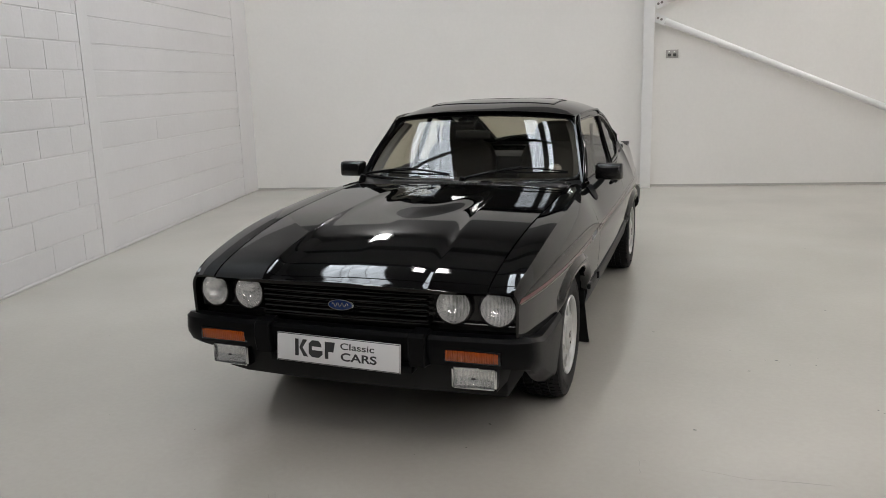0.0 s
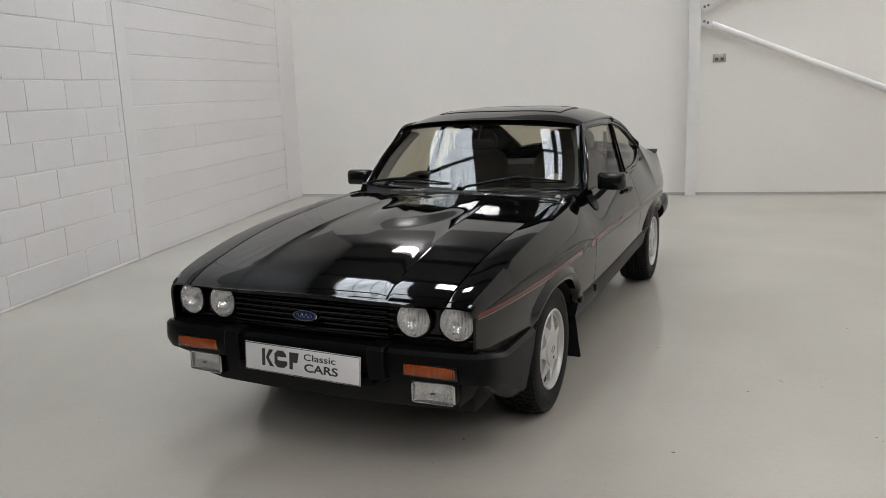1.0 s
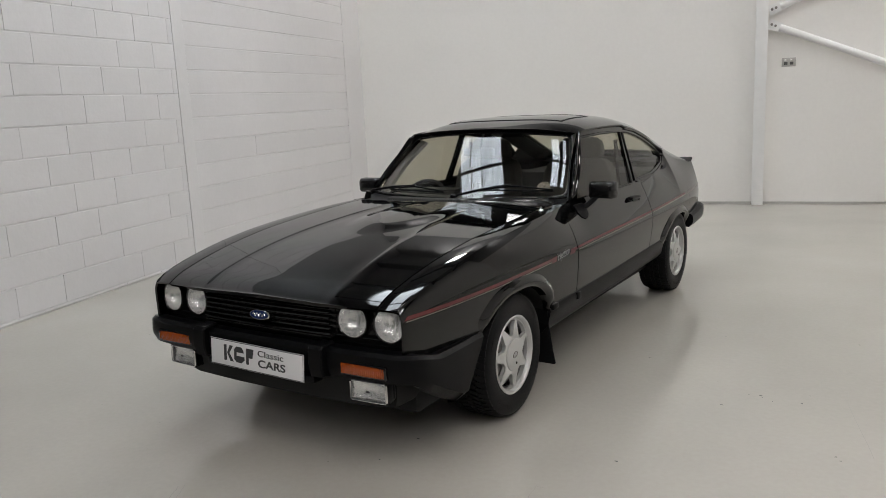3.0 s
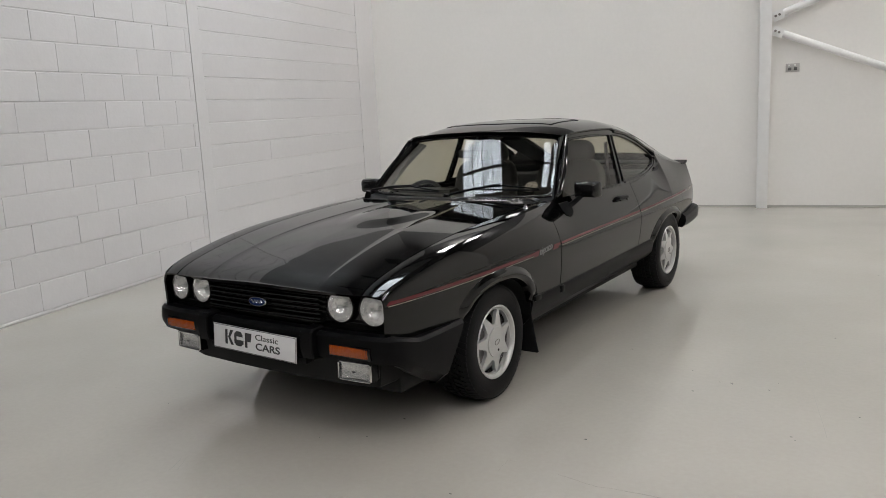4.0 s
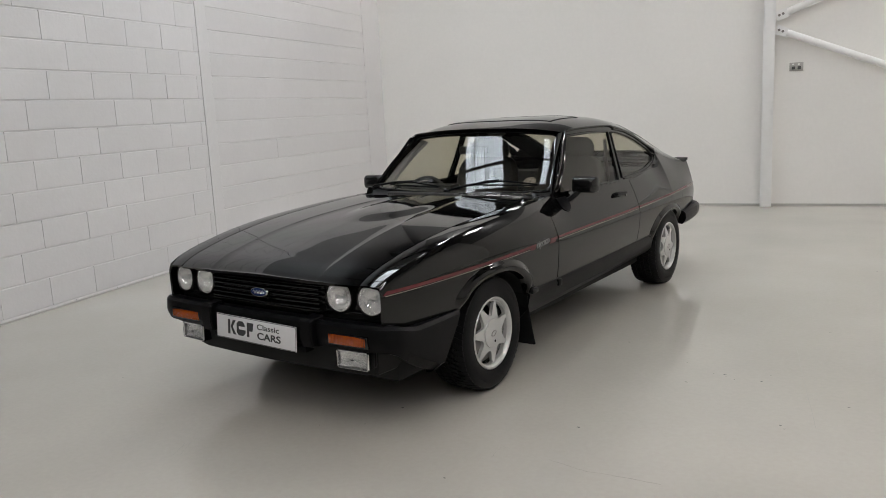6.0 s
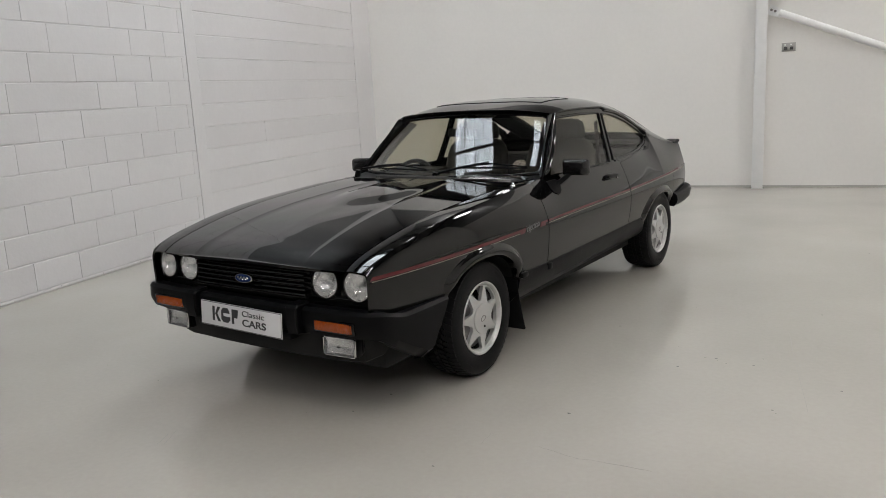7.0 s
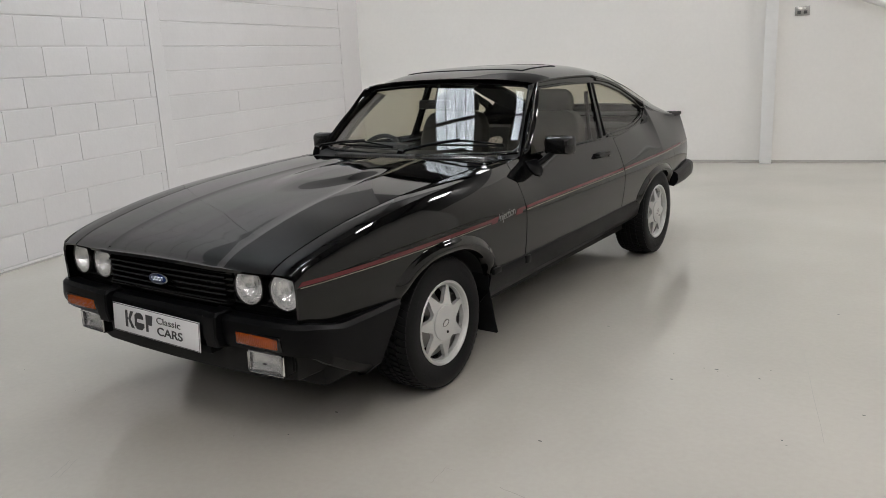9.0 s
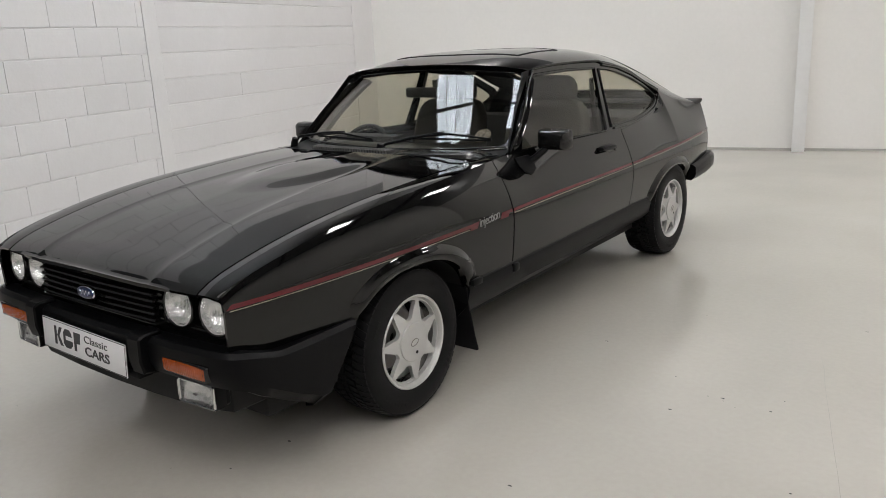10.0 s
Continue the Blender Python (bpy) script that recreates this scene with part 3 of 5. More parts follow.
rear_hole = lambda y, s: 2.32 < y < 3.22 and abs(s) < 0.79
bm = bmesh.new()
grid(bm, roof_at, span(2.246, 3.34, 60), span(-0.972, 0.972, 51), rear_hole)
gate = part("tailgate", bm, PAINT, car, solid=0.012)
bm = bmesh.new()
grid(bm, lambda y, s: Vector(roof_at(y, s)) + Vector((0, 0, 0.001)), span(2.315, 3.225, 20), span(-0.80, 0.80, 21))
ob = part("rear_window", bm, GLASS, gate, "tinted rear window")
ob.visible_shadow = False
bm = bmesh.new()
ring = [(y, -0.80) for y in span(2.315, 3.225, 16)] + [(3.225, s) for s in span(-0.80, 0.80, 16)] + [(y, 0.80) for y in span(3.225, 2.315, 16)] + [(2.315, s) for s in span(0.80, -0.80, 16)]
tube(bm, [Vector(roof_at(*p)) + Vector((0, 0, -0.004)) for p in ring], 0.006, 6, closed=True)
part("rear_window_seal", bm, RUBBER, gate)

# tail panel
bm = bmesh.new()
grid(bm, lambda u, v: (u * (0.672 - 0.05 * v), 3.40 + 0.015 * (1 - u * u) - 0.07 * v * v, 0.40 + 0.475 * v), span(-1, 1, 21), span(0, 1, 13))
part("tail_panel", bm, PAINT, car)
bm = bmesh.new()
loft(bm, [[(x, 3.26 - 0.02 * abs(x), 0.876), (x, 3.33, 0.897), (x, 3.385, 0.892), (x, 3.38, 0.872), (x, 3.30, 0.862)] for x in span(-0.625, 0.625, 12)])
part("tail_spoiler", bm, SATIN, car, "black rubber tail spoiler")

# side windows and the frame round them
door_win = [(0.905, 0.874), (1.142, 1.180), (1.20, 1.188), (1.5, 1.193), (1.795, 1.184), (1.74, 0.866), (1.3, 0.872)]
quarter_win = [(1.848, 1.178), (1.95, 1.172), (2.1, 1.146), (2.28, 1.102), (2.43, 1.052), (2.55, 1.003), (2.588, 0.978), (2.578, 0.955), (2.52, 0.925), (2.36, 0.899), (2.19, 0.886), (1.80, 0.880)]


def upper_x(y, z):
    bx, bz = (belt_x(y), belt_z(y))
    ey = max(y, 1.12)
    ex, ez = edge_x(ey), edge_z(ey)
    return bx + (ex - bx) * (z - bz) / max(ez - bz, 0.03) if y < 2.6 else bx


for flip in (False, True):
    bm = bmesh.new()
    outer = [(y, belt_z(y) - 0.002) for y in span(0.80, 2.66, 26)] + [(y, edge_z(y)) for y in span(2.64, 1.12, 26)]
    outline_fill(bm, outer, [door_win, quarter_win], lambda a, b: Vector((upper_x(a, b), a, b)))
    part("window_frame", bm, PAINT, car, flip=flip, solid=0.012)
    for name, ring in (("door_window", door_win), ("quarter_window", quarter_win)):
        bm = bmesh.new()
        outline_fill(bm, ring, [], lambda a, b: Vector((upper_x(a, b) - 0.008, a, b)))
        ob = part(name, bm, GLASS, car, "tinted side window", flip=flip, shade=False)
        ob.visible_shadow = False
        bm = bmesh.new()
        tube(bm, [(upper_x(a, b) + 0.001, a, b) for a, b in ring], 0.0075, 8, closed=True)
        part("window_trim", bm, TRIM, car, flip=flip)
    # drip rail over the windows
    bm = bmesh.new()
    tube(bm, [(0.654 - 0.102 * v + 0.024 * math.sin(math.pi * v), 0.815 + 0.35 * v, 0.868 + 0.335 * v) for v in span(0.03, 0.74, 8)] + [(edge_x(y) + 0.006, y, edge_z(y)) for y in span(1.19, 1.86, 18)] + [(upper_x(a, b) + 0.004, a, b) for a, b in ((1.93, 1.203), (2.1, 1.180), (2.3, 1.130), (2.46, 1.074), (2.58, 1.020), (2.625, 0.985))], 0.0065, 8)
    part("drip_rail", bm, TRIM, car, flip=flip)
    # dark backing strips added as the shade inside the door gaps
    for y in (0.658, 1.910):
        bm = bmesh.new()
        grid(bm, lambda u, v: (side_x(y, 0.43 + 0.40 * v) - 0.008, y + u, 0.43 + 0.40 * v), [-0.02, 0.02], span(0, 1, 14))
        part("door_seal", bm, DARK, car, flip=flip)
    bm = bmesh.new()
    tube(bm, [(upper_x(a, b) + 0.003, a, b) for a, b in ((1.83, 0.868), (2.0, 0.866), (2.19, 0.871), (2.4, 0.887), (2.54, 0.912), (2.60, 0.938), (2.625, 0.972), (2.60, 1.003), (2.46, 1.066), (2.3, 1.122), (2.1, 1.172), (1.9, 1.197))], 0.006, 8)
    part("quarter_moulding", bm, TRIM, car, flip=flip)
    # dark tube drawn as the shaded gap under the panels, above the sill
    bm = bmesh.new()
    tube(bm, [(low_x(y) + 0.0005, y, LOW_Z - 0.001) for y in span(0.36, 2.21, 40)], 0.0045, 6)
    part("sill_seam", bm, DARK, car, flip=flip)
    # sill
    bm = bmesh.new()
    loft(bm, [[(low_x(y) - 0.004, y, LOW_Z - 0.004), (low_x(y) + 0.004, y, 0.405), (low_x(y) - 0.012, y, 0.33), (0.69, y, 0.275 + 0.012 * (y - 0.4)), (0.60, y, 0.27), (0.60, y, 0.42)] for y in span(0.335, 2.235, 20)])
    part("sill", bm, SATIN, car, "satin black sill", flip=flip)

# underbody, bulkhead, engine bay
bm = bmesh.new()
box(bm, (-0.60, -0.60, 0.20), (0.60, 2.95, 0.30), 0.02)
box(bm, (-0.455, -0.70, 0.26), (0.455, 0.62, 0.60), 0.02)
box(bm, (-0.455, 2.1, 0.26), (0.455, 3.3, 0.55), 0.02)
box(bm, (-0.62, 0.55, 0.28), (0.62, 0.63, 0.83), 0.01)
part("underbody", bm, DARK, car)


# ---- front end ----
bm = bmesh.new()
grid(bm, lambda u, v: (u * 0.668, front_y(u * 0.668) + 0.05 + 0.012 * v, 0.40 + 0.275 * v), span(-1, 1, 181), span(0, 1, 41), lambda u, v: min(math.hypot(abs(u) * 0.668 - lx, 0.40 + 0.275 * v - 0.613) for lx in (0.436, 0.604)) < 0.069)
part("front_panel", bm, TRIM, car)

bump_path = [(0.0, -0.845), (0.2, -0.843), (0.4, -0.838), (0.6, -0.826), (0.685, -0.812), (0.732, -0.785), (0.750, -0.725), (0.757, -0.62), (0.760, -0.48), (0.760, -0.40), (0.760, -0.318)]


def bumper():
    bm = bmesh.new()
    secs = []
    n = len(bump_path)
    lengths = [0.0]
    for p, q in zip(bump_path, bump_path[1:]):
        lengths.append(lengths[-1] + math.dist(p, q))
    along_x, along_y = (fair(curve(*[(d, p[k]) for d, p in zip(lengths, bump_path)]), 0, lengths[-1], 0.02) for k in (0, 1))
    dense = [(along_x(d), along_y(d)) for d in [0, 0.15, 0.3, 0.45, 0.55] + span(0.6, lengths[-1], 36)]
    full = [(-x, y) for x, y in dense[:0:-1]] + dense
    for i, (x, y) in enumerate(full):
        a, b = Vector((*full[max(i - 1, 0)], 0)), Vector((*full[min(i + 1, len(full) - 1)], 0))
        d = (b - a).normalized()
        out = Vector((d.y, -d.x, 0))
        k = smooth(-0.80, -0.62, y)
        top, bottom = 0.520 - 0.035 * k, 0.400 - 0.155 * smooth(-0.86, -0.45, y) * smooth(-0.83, -0.72, y)
        p = Vector((x, y, 0))
        prof = [(-0.07, top - 0.004), (-0.014, top), (0.001, top - 0.014), (0.005, top - 0.06), (0.003, bottom + 0.04), (-0.012 - 0.02 * k, bottom + 0.006), (-0.03 - 0.03 * k, bottom), (-0.07, bottom + 0.02)]
        lean = smooth(-0.55, -0.318, y)
        secs.append([p + out * o + Vector((0, -0.75 * lean * (top - z), z)) for o, z in prof])
    loft(bm, secs)
    return part("front_bumper", bm, SATIN, car, "satin black wraparound bumper")


front_bumper = bumper()
# lower valance
bm = bmesh.new()
secs = []
for x, y in [(-0.60, -0.45), (-0.62, -0.60), (-0.61, -0.74), (-0.5, -0.775), (-0.25, -0.79), (0, -0.795), (0.25, -0.79), (0.5, -0.775), (0.61, -0.74), (0.62, -0.60), (0.60, -0.45)]:
    k = smooth(-0.76, -0.6, y)
    secs.append([(x, y, 0.42), (x * 0.985, y + 0.01, 0.33), (x * 0.96, y + 0.02 * (1 - k), 0.275), (x * 0.93, y + 0.05 * (1 - k), 0.262), (x * 0.90, y + 0.08, 0.42)])
loft(bm, secs)
part("front_valance", bm, DARK, car)


# ---- wheels ----
TYRE_R, RIM_R = 0.287, 0.172


def wheel():
    w = new("wheel")
    w.parent = car
    bm = bmesh.new()
    prof = [(0.170, 0.086), (0.180, 0.100), (0.20, 0.107), (0.235, 0.108), (0.257, 0.105), (0.269, 0.100), (0.276, 0.093), (0.2795, 0.082), (0.280, 0.05), (0.280, -0.05), (0.2795, -0.082), (0.27, -0.098), (0.23, -0.106), (0.19, -0.10), (0.170, -0.086)]
    lathe(bm, prof, 72)
    part("tyre", bm, TYRE, w, "black low-profile tyre")
    # raised marks on the sidewall, as plain bars
    for start, count in ((0.3, 6), (2.2, 4), (3.6, 7), (5.3, 4)):
        for k in range(count):
            a = start + 0.085 * k
            bm = bmesh.new()
            loft(bm, [[(h, rr * math.cos(a + o), rr * math.sin(a + o)) for rr, o in ((0.226, 0), (0.226, 0.055), (0.242, 0.055), (0.242, 0))] for h in (0.1055, 0.1085)])
            part("sidewall_mark", bm, RUBBER, w, shade=False)
    # tread blocks
    bm = bmesh.new()
    for k in range(60):
        a0 = 2 * math.pi * k / 60
        for row, (h0, h1, lean) in enumerate(((0.056, 0.098, 0.045), (0.016, 0.050, 0.03), (-0.050, -0.016, -0.03), (-0.098, -0.056, -0.045), (-0.010, 0.010, 0.0))):
            da = 0.075 if row < 4 else 0.09
            a1 = a0 + (0.05 if row in (1, 3) else 0.0)
            pts = []
            for r in (0.276, 0.2875):
                for h, sh in ((h0, 0), (h1, lean)):
                    rr = r - (0.011 if abs(h) > 0.09 else 0)
                    for a in (a1 + sh, a1 + sh + da):
                        pts.append(bm.verts.new((h, rr * math.cos(a), rr * math.sin(a))))
            p = pts
            for q in ((4, 5, 7, 6), (0, 1, 5, 4), (2, 6, 7, 3), (0, 4, 6, 2), (1, 3, 7, 5)):
                bm.faces.new([p[i] for i in q])
    part("tread", bm, RUBBER, w, shade=False)
    # rim
    bm = bmesh.new()
    lathe(bm, [(0.150, -0.085), (0.172, -0.088), (0.152, -0.06), (0.150, 0.02), (0.160, 0.06), (0.168, 0.088), (0.176, 0.096), (0.180, 0.101), (0.177, 0.105), (0.170, 0.103), (0.164, 0.094), (0.161, 0.075)], 64)
    part("rim", bm, ALLOY, w, "silver seven-spoke alloy rim")
    ring = lambda r, n: [(r * math.cos(2 * math.pi * k / n), r * math.sin(2 * math.pi * k / n)) for k in range(n)]
    holes = []
    for k in range(7):
        c = 2 * math.pi * (k + 0.5) / 7 + 0.1
        hole = []
        for r, off in ((0.089, 0.0), (0.0905, 0.09), (0.096, 0.165), (0.106, 0.215), (0.122, 0.285), (0.140, 0.352), (0.152, 0.385), (0.157, 0.35), (0.159, 0.18), (0.1595, 0.0), (0.159, -0.18), (0.157, -0.35), (0.152, -0.385), (0.140, -0.352), (0.122, -0.285), (0.106, -0.215), (0.096, -0.165), (0.0905, -0.09)):
            hole.append((r * math.cos(c + off), r * math.sin(c + off)))
        holes.append(hole)
    bm = bmesh.new()
    outline_fill(bm, ring(0.163, 64), holes, lambda a, b: Vector((0.086 + 0.012 * (1 - smooth(0.06, 0.160, math.hypot(a, b))), a, b)))
    made = bmesh.ops.extrude_face_region(bm, geom=bm.faces[:])["geom"]
    for v in [g for g in made if isinstance(g, bmesh.types.BMVert)]:
        v.co.x -= 0.018
        v.co.y, v.co.z = v.co.y * 0.985, v.co.z * 0.985
    part("spoke_disc", bm, ALLOY, w, crease=30)
    bm = bmesh.new()
    lathe(bm, [(0.0, 0.1035), (0.060, 0.1028), (0.0725, 0.1015), (0.0745, 0.0995), (0.0745, 0.085)], 40)
    part("centre_cap", bm, ALLOY, w)
    bm = bmesh.new()
    lathe(bm, [(0.1605, 0.080), (0.155, 0.045), (0.150, 0.0), (0.142, -0.030)], 56)
    part("rim_well", bm, WELL, w)
    bm = bmesh.new()
    tube(bm, [(0.1045, 0.021 * math.cos(a), 0.012 * math.sin(a)) for a in span(0, 2 * math.pi * 23 / 24, 24)], 0.0015, 6, closed=True)
    part("cap_oval", bm, STEEL, w)
    bm = bmesh.new()
    tube(bm, [(0.098, 0.0, -0.043), (0.1048, 0.0, -0.043)], 0.0065, 12)
    part("lock_hole", bm, DARK, w)
    bm = bmesh.new()
    lathe(bm, [(0.02, 0.0), (0.118, 0.0), (0.118, -0.018), (0.02, -0.018)], 40)
    part("brake_disc", bm, STEEL, w, "steel brake disc")
    bm = bmesh.new()
    lathe(bm, [(0.0, -0.06), (0.15, -0.06)], 32)
    part("back_plate", bm, DARK, w)
    return w


first_wheel = wheel()
HUB_X = 0.63
first_wheel.matrix_basis = pose(HUB_X, 0, 0.287, 14)
for x, y, turn in ((HUB_X + 0.008, REAR, 40), (-HUB_X, 0, 5), (-HUB_X - 0.008, REAR, 25)):
    copy_thing(first_wheel, pose(x, y, 0.287, turn, 0, 180 if x < 0 else 0))

bm = bmesh.new()
tube(bm, [(-0.6, REAR, 0.28), (0.6, REAR, 0.28)], 0.035, 12)
part("rear_axle", bm, DARK, car)


# ---- grille, lamps, plate ----
def nose(x, back=0.0):
    return front_y(x) + back


bm = bmesh.new()
for k in range(6):
    z = 0.556 + 0.0215 * k
    loft(bm, [[(x, nose(x, 0.030), z + 0.010), (x, nose(x, 0.012), z + 0.006), (x, nose(x, 0.008), z + 0.001), (x, nose(x, 0.012), z - 0.003), (x, nose(x, 0.032), z - 0.001)] for x in span(-0.345, 0.345, 15)])
    part("grille_slat", bm, TRIM, car)
    bm = bmesh.new()
box(bm, (-0.35, nose(0.2, 0.012), 0.545), (0.35, nose(0.2, 0.05), 0.552), 0.002)
part("grille_lower_bar", bm, TRIM, car)


def oval(a, b, n=36):
    return [(a * math.cos(2 * math.pi * k / n), b * math.sin(2 * math.pi * k / n)) for k in range(n)]


def badge():
    e = new("oval_badge")
    e.parent = car
    e.matrix_basis = pose(0.004, nose(0) - 0.002, 0.608, 90 - 8)
    bm = bmesh.new()
    loft(bm, [[(x, z, 0) for x, z in oval(0.055, 0.0225)], [(x, z, 0.008) for x, z in oval(0.055, 0.0225)], [(x, z, 0.011) for x, z in oval(0.052, 0.0205)]])
    part("chrome_rim", bm, CHROME, e)
    bm = bmesh.new()
    loft(bm, [[(x, z, 0.010) for x, z in oval(0.0495, 0.0185)], [(x, z, 0.0125) for x, z in oval(0.048, 0.0175)], [(x, z, 0.0135) for x, z in oval(0.03, 0.010)]])
    part("blue_field", bm, BLUE, e, "dark blue enamel oval")
    bm = bmesh.new()
    tube(bm, [(-0.034 + 0.068 * k / 30, 0.0075 * math.sin(k * 0.75) + 0.001, 0.0135) for k in range(31)], 0.0018, 6)
    part("scroll", bm, CHROME, e)
    tagged(e, "blue oval badge with a chrome rim and scroll")


badge()

FLUTED = bpy.data.materials.new("fluted_lens")
FLUTED.use_nodes = True
_n, _l = FLUTED.node_tree.nodes, FLUTED.node_tree.links
_b = _n["Principled BSDF"]
_b.inputs["Base Color"].default_value, _b.inputs["Roughness"].default_value = (0.85, 0.86, 0.85, 1), 0.10
_t, _m, _w, _g, _k = _n.new("ShaderNodeBsdfTransparent"), _n.new("ShaderNodeMixShader"), _n.new("ShaderNodeTexWave"), _n.new("ShaderNodeTexCoord"), _n.new("ShaderNodeBump")
_w.bands_direction = "X"
_w.inputs["Scale"].default_value, _w.inputs["Distortion"].default_value = 62, 0.0
_l.new(_g.outputs["Object"], _w.inputs["Vector"])
_k.inputs["Strength"].default_value, _k.inputs["Distance"].default_value = 1.0, 0.0016
_l.new(_w.outputs["Fac"], _k.inputs["Height"])
_l.new(_k.outputs[0], _b.inputs["Normal"])
_c = _n.new("ShaderNodeMapRange")
_c.inputs["To Min"].default_value, _c.inputs["To Max"].default_value = 0.03, 0.36
_l.new(_w.outputs["Fac"], _c.inputs["Value"])
_l.new(_c.outputs[0], _m.inputs[0])
_m.inputs[0].default_value = 0.5
_l.new(_t.outputs[0], _m.inputs[1])
_l.new(_b.outputs[0], _m.inputs[2])
_l.new(_m.outputs[0], _n["Material Output"].inputs[0])
BOWL = mat("lamp_reflector", (0.85, 0.85, 0.84), 0.22, metal=0.85)


def headlamp(x, y, z, turn):
    """Round lamp facing -y, built round the local y axis."""
    h = new("headlamp")
    h.parent = car
    h.matrix_basis = pose(x, y, z, -4, 0, turn)

    def rounded(profile, name, material, label="", **kw):
        bm = bmesh.new()
        lathe(bm, profile, 48)
        bmesh.ops.rotate(bm, verts=bm.verts, cent=(0, 0, 0), matrix=Matrix.Rotation(radians(-90), 3, "Z"))
        ob = part(name, bm, material, h, label, **kw)
        ob.visible_shadow = material is not FLUTED
        return ob
    rounded([(0.064, 0.004), (0.067, 0.008), (0.071, 0.006), (0.074, -0.002), (0.074, -0.03)], "bezel", TRIM)
    rounded([(0.0, -0.045), (0.02, -0.043), (0.045, -0.03), (0.060, -0.008), (0.064, 0.004)], "reflector", BOWL)
    rounded([(0.0, -0.018), (0.011, -0.016), (0.013, -0.03), (0.013, -0.044)], "bulb_shield", CHROME)
    rounded([(0.0, 0.016), (0.02, 0.0155), (0.04, 0.0125), (0.056, 0.0075), (0.0645, 0.003)], "lens", FLUTED, "fluted clear glass lens")


for s in (1, -1):
    headlamp(s * 0.436, -0.764, 0.616, 3 * s)
    headlamp(s * 0.604, -0.754, 0.614, 5 * s)
    # lamp surround with a raised border
    bm = bmesh.new()
    ring = [(0.357, 0.553), (0.668, 0.548), (0.672, 0.60), (0.668, 0.676), (0.357, 0.68)]
    tube(bm, [(s * x, nose(x, 0.040), z) for x, z in ring], 0.006, 8, closed=True)
    part("lamp_surround", bm, TRIM, car)

# bumper mouldings
for s in (1, -1):
    bm = bmesh.new()
    secs = []
    for x in (0.290, 0.296, 0.352, 0.358):
        i = 0.006 if x in (0.290, 0.358) else 0.0
        secs.append([(s * x, -0.79, 0.534 - i), (s * x, -0.858 + i, 0.531 - i), (s * x, -0.872 + i, 0.518), (s * x, -0.876 + i, 0.45), (s * x, -0.866 + i, 0.405 + i), (s * x, -0.80, 0.392 + i)])
    loft(bm, secs)
    part("overrider", bm, SATIN, front_bumper, "ribbed black rubber overrider")
    # indicator
    bm = bmesh.new()
    box(bm, (min(s * 0.416, s * 0.634), -0.838, 0.424), (max(s * 0.416, s * 0.634), -0.80, 0.478), 0.006)
    part("indicator_recess", bm, TRIM, front_bumper)
    bm = bmesh.new()
    ridges = 22
    xs = span(0.425, 0.626, ridges * 3 + 1)
    prof = lambda j: 0.0 if j % 3 == 0 else 0.0022
    secs = []
    for j, x in enumerate(xs):
        y = -0.841 - prof(j) + 0.06 * max(0, x - 0.5) ** 1.3
        secs.append([(s * x, y + 0.03, 0.431), (s * x, y + 0.002, 0.431), (s * x, y, 0.436), (s * x, y, 0.467), (s * x, y + 0.002, 0.472), (s * x, y + 0.03, 0.472)])
    loft(bm, secs)
    part("indicator_lens", bm, ORANGE, front_bumper, "amber ribbed indicator lens")

# driving lamps below the bumper
for s in (1, -1):
    f = new("driving_lamp")
    f.parent = car
    f.matrix_basis = pose(s * 0.522, -0.800, 0.357, -1, 0, 3 * s)
    bm = bmesh.new()
    box(bm, (-0.084, 0.029, -0.041), (0.084, 0.062, 0.041), 0.012, 3)
    for lo, hi in (((-0.084, -0.003, -0.041), (0.084, 0.04, -0.037)), ((-0.084, -0.003, 0.037), (0.084, 0.04, 0.041)), ((-0.084, -0.003, -0.037), (-0.080, 0.04, 0.037)), ((0.080, -0.003, -0.037), (0.084, 0.04, 0.037))):
        box(bm, lo, hi, 0.001)
    part("lamp_body", bm, SATIN, f)
    bm = bmesh.new()
    tube(bm, [(x, -0.004, z) for x, z in ((-0.076, -0.038), (0.0, -0.0385), (0.076, -0.038), (0.081, -0.033), (0.081, 0.033), (0.076, 0.038), (0, 0.0385), (-0.076, 0.038), (-0.081, 0.033), (-0.081, -0.033))], 0.0045, 8, closed=True)
    part("chrome_rim", bm, CHROME, f)
    bm = bmesh.new()
    grid(bm, lambda u, v: (u * 0.078, 0.004 + 0.022 * (1 - (u * u * 0.6 + v * v * 0.4)), v * 0.036), span(-1, 1, 13), span(-1, 1, 9))
    part("reflector", bm, BOWL, f)
    bm = bmesh.new()
    grid(bm, lambda u, v: (u * 0.079, -0.004 - 0.005 * (1 - u ** 4) * (1 - v ** 4), v * 0.0365), span(-1, 1, 25), span(-1, 1, 11))
    ob = part("lens", bm, FLUTED, f, "fluted clear glass lens")
    ob.visible_shadow = False
    bm = bmesh.new()
    loft(bm, [[(x, -0.0085, z) for x, z in oval(0.010, 0.0045, 20)], [(x, -0.0105, z) for x, z in oval(0.009, 0.0038, 20)]])
    part("oval_emblem", bm, INK, f)
    bm = bmesh.new()
    tube(bm, [(0.0, 0.03, 0.03), (0, 0.03, 0.062)], 0.008, 8)
    part("bracket", bm, SATIN, f)

# number plate: a show plate, its lettering as plain bars
plate = new("number_plate")
plate.parent = car
plate.matrix_basis = pose(-0.001, -0.866, 0.433, 86, 1.2, 0)
tagged(plate, "white show plate with dark grey lettering")
bm = bmesh.new()
box(bm, (-0.26, -0.0565, -0.004), (0.26, 0.0565, 0.0), 0.0018)
part("plate_panel", bm, PLATE, plate)
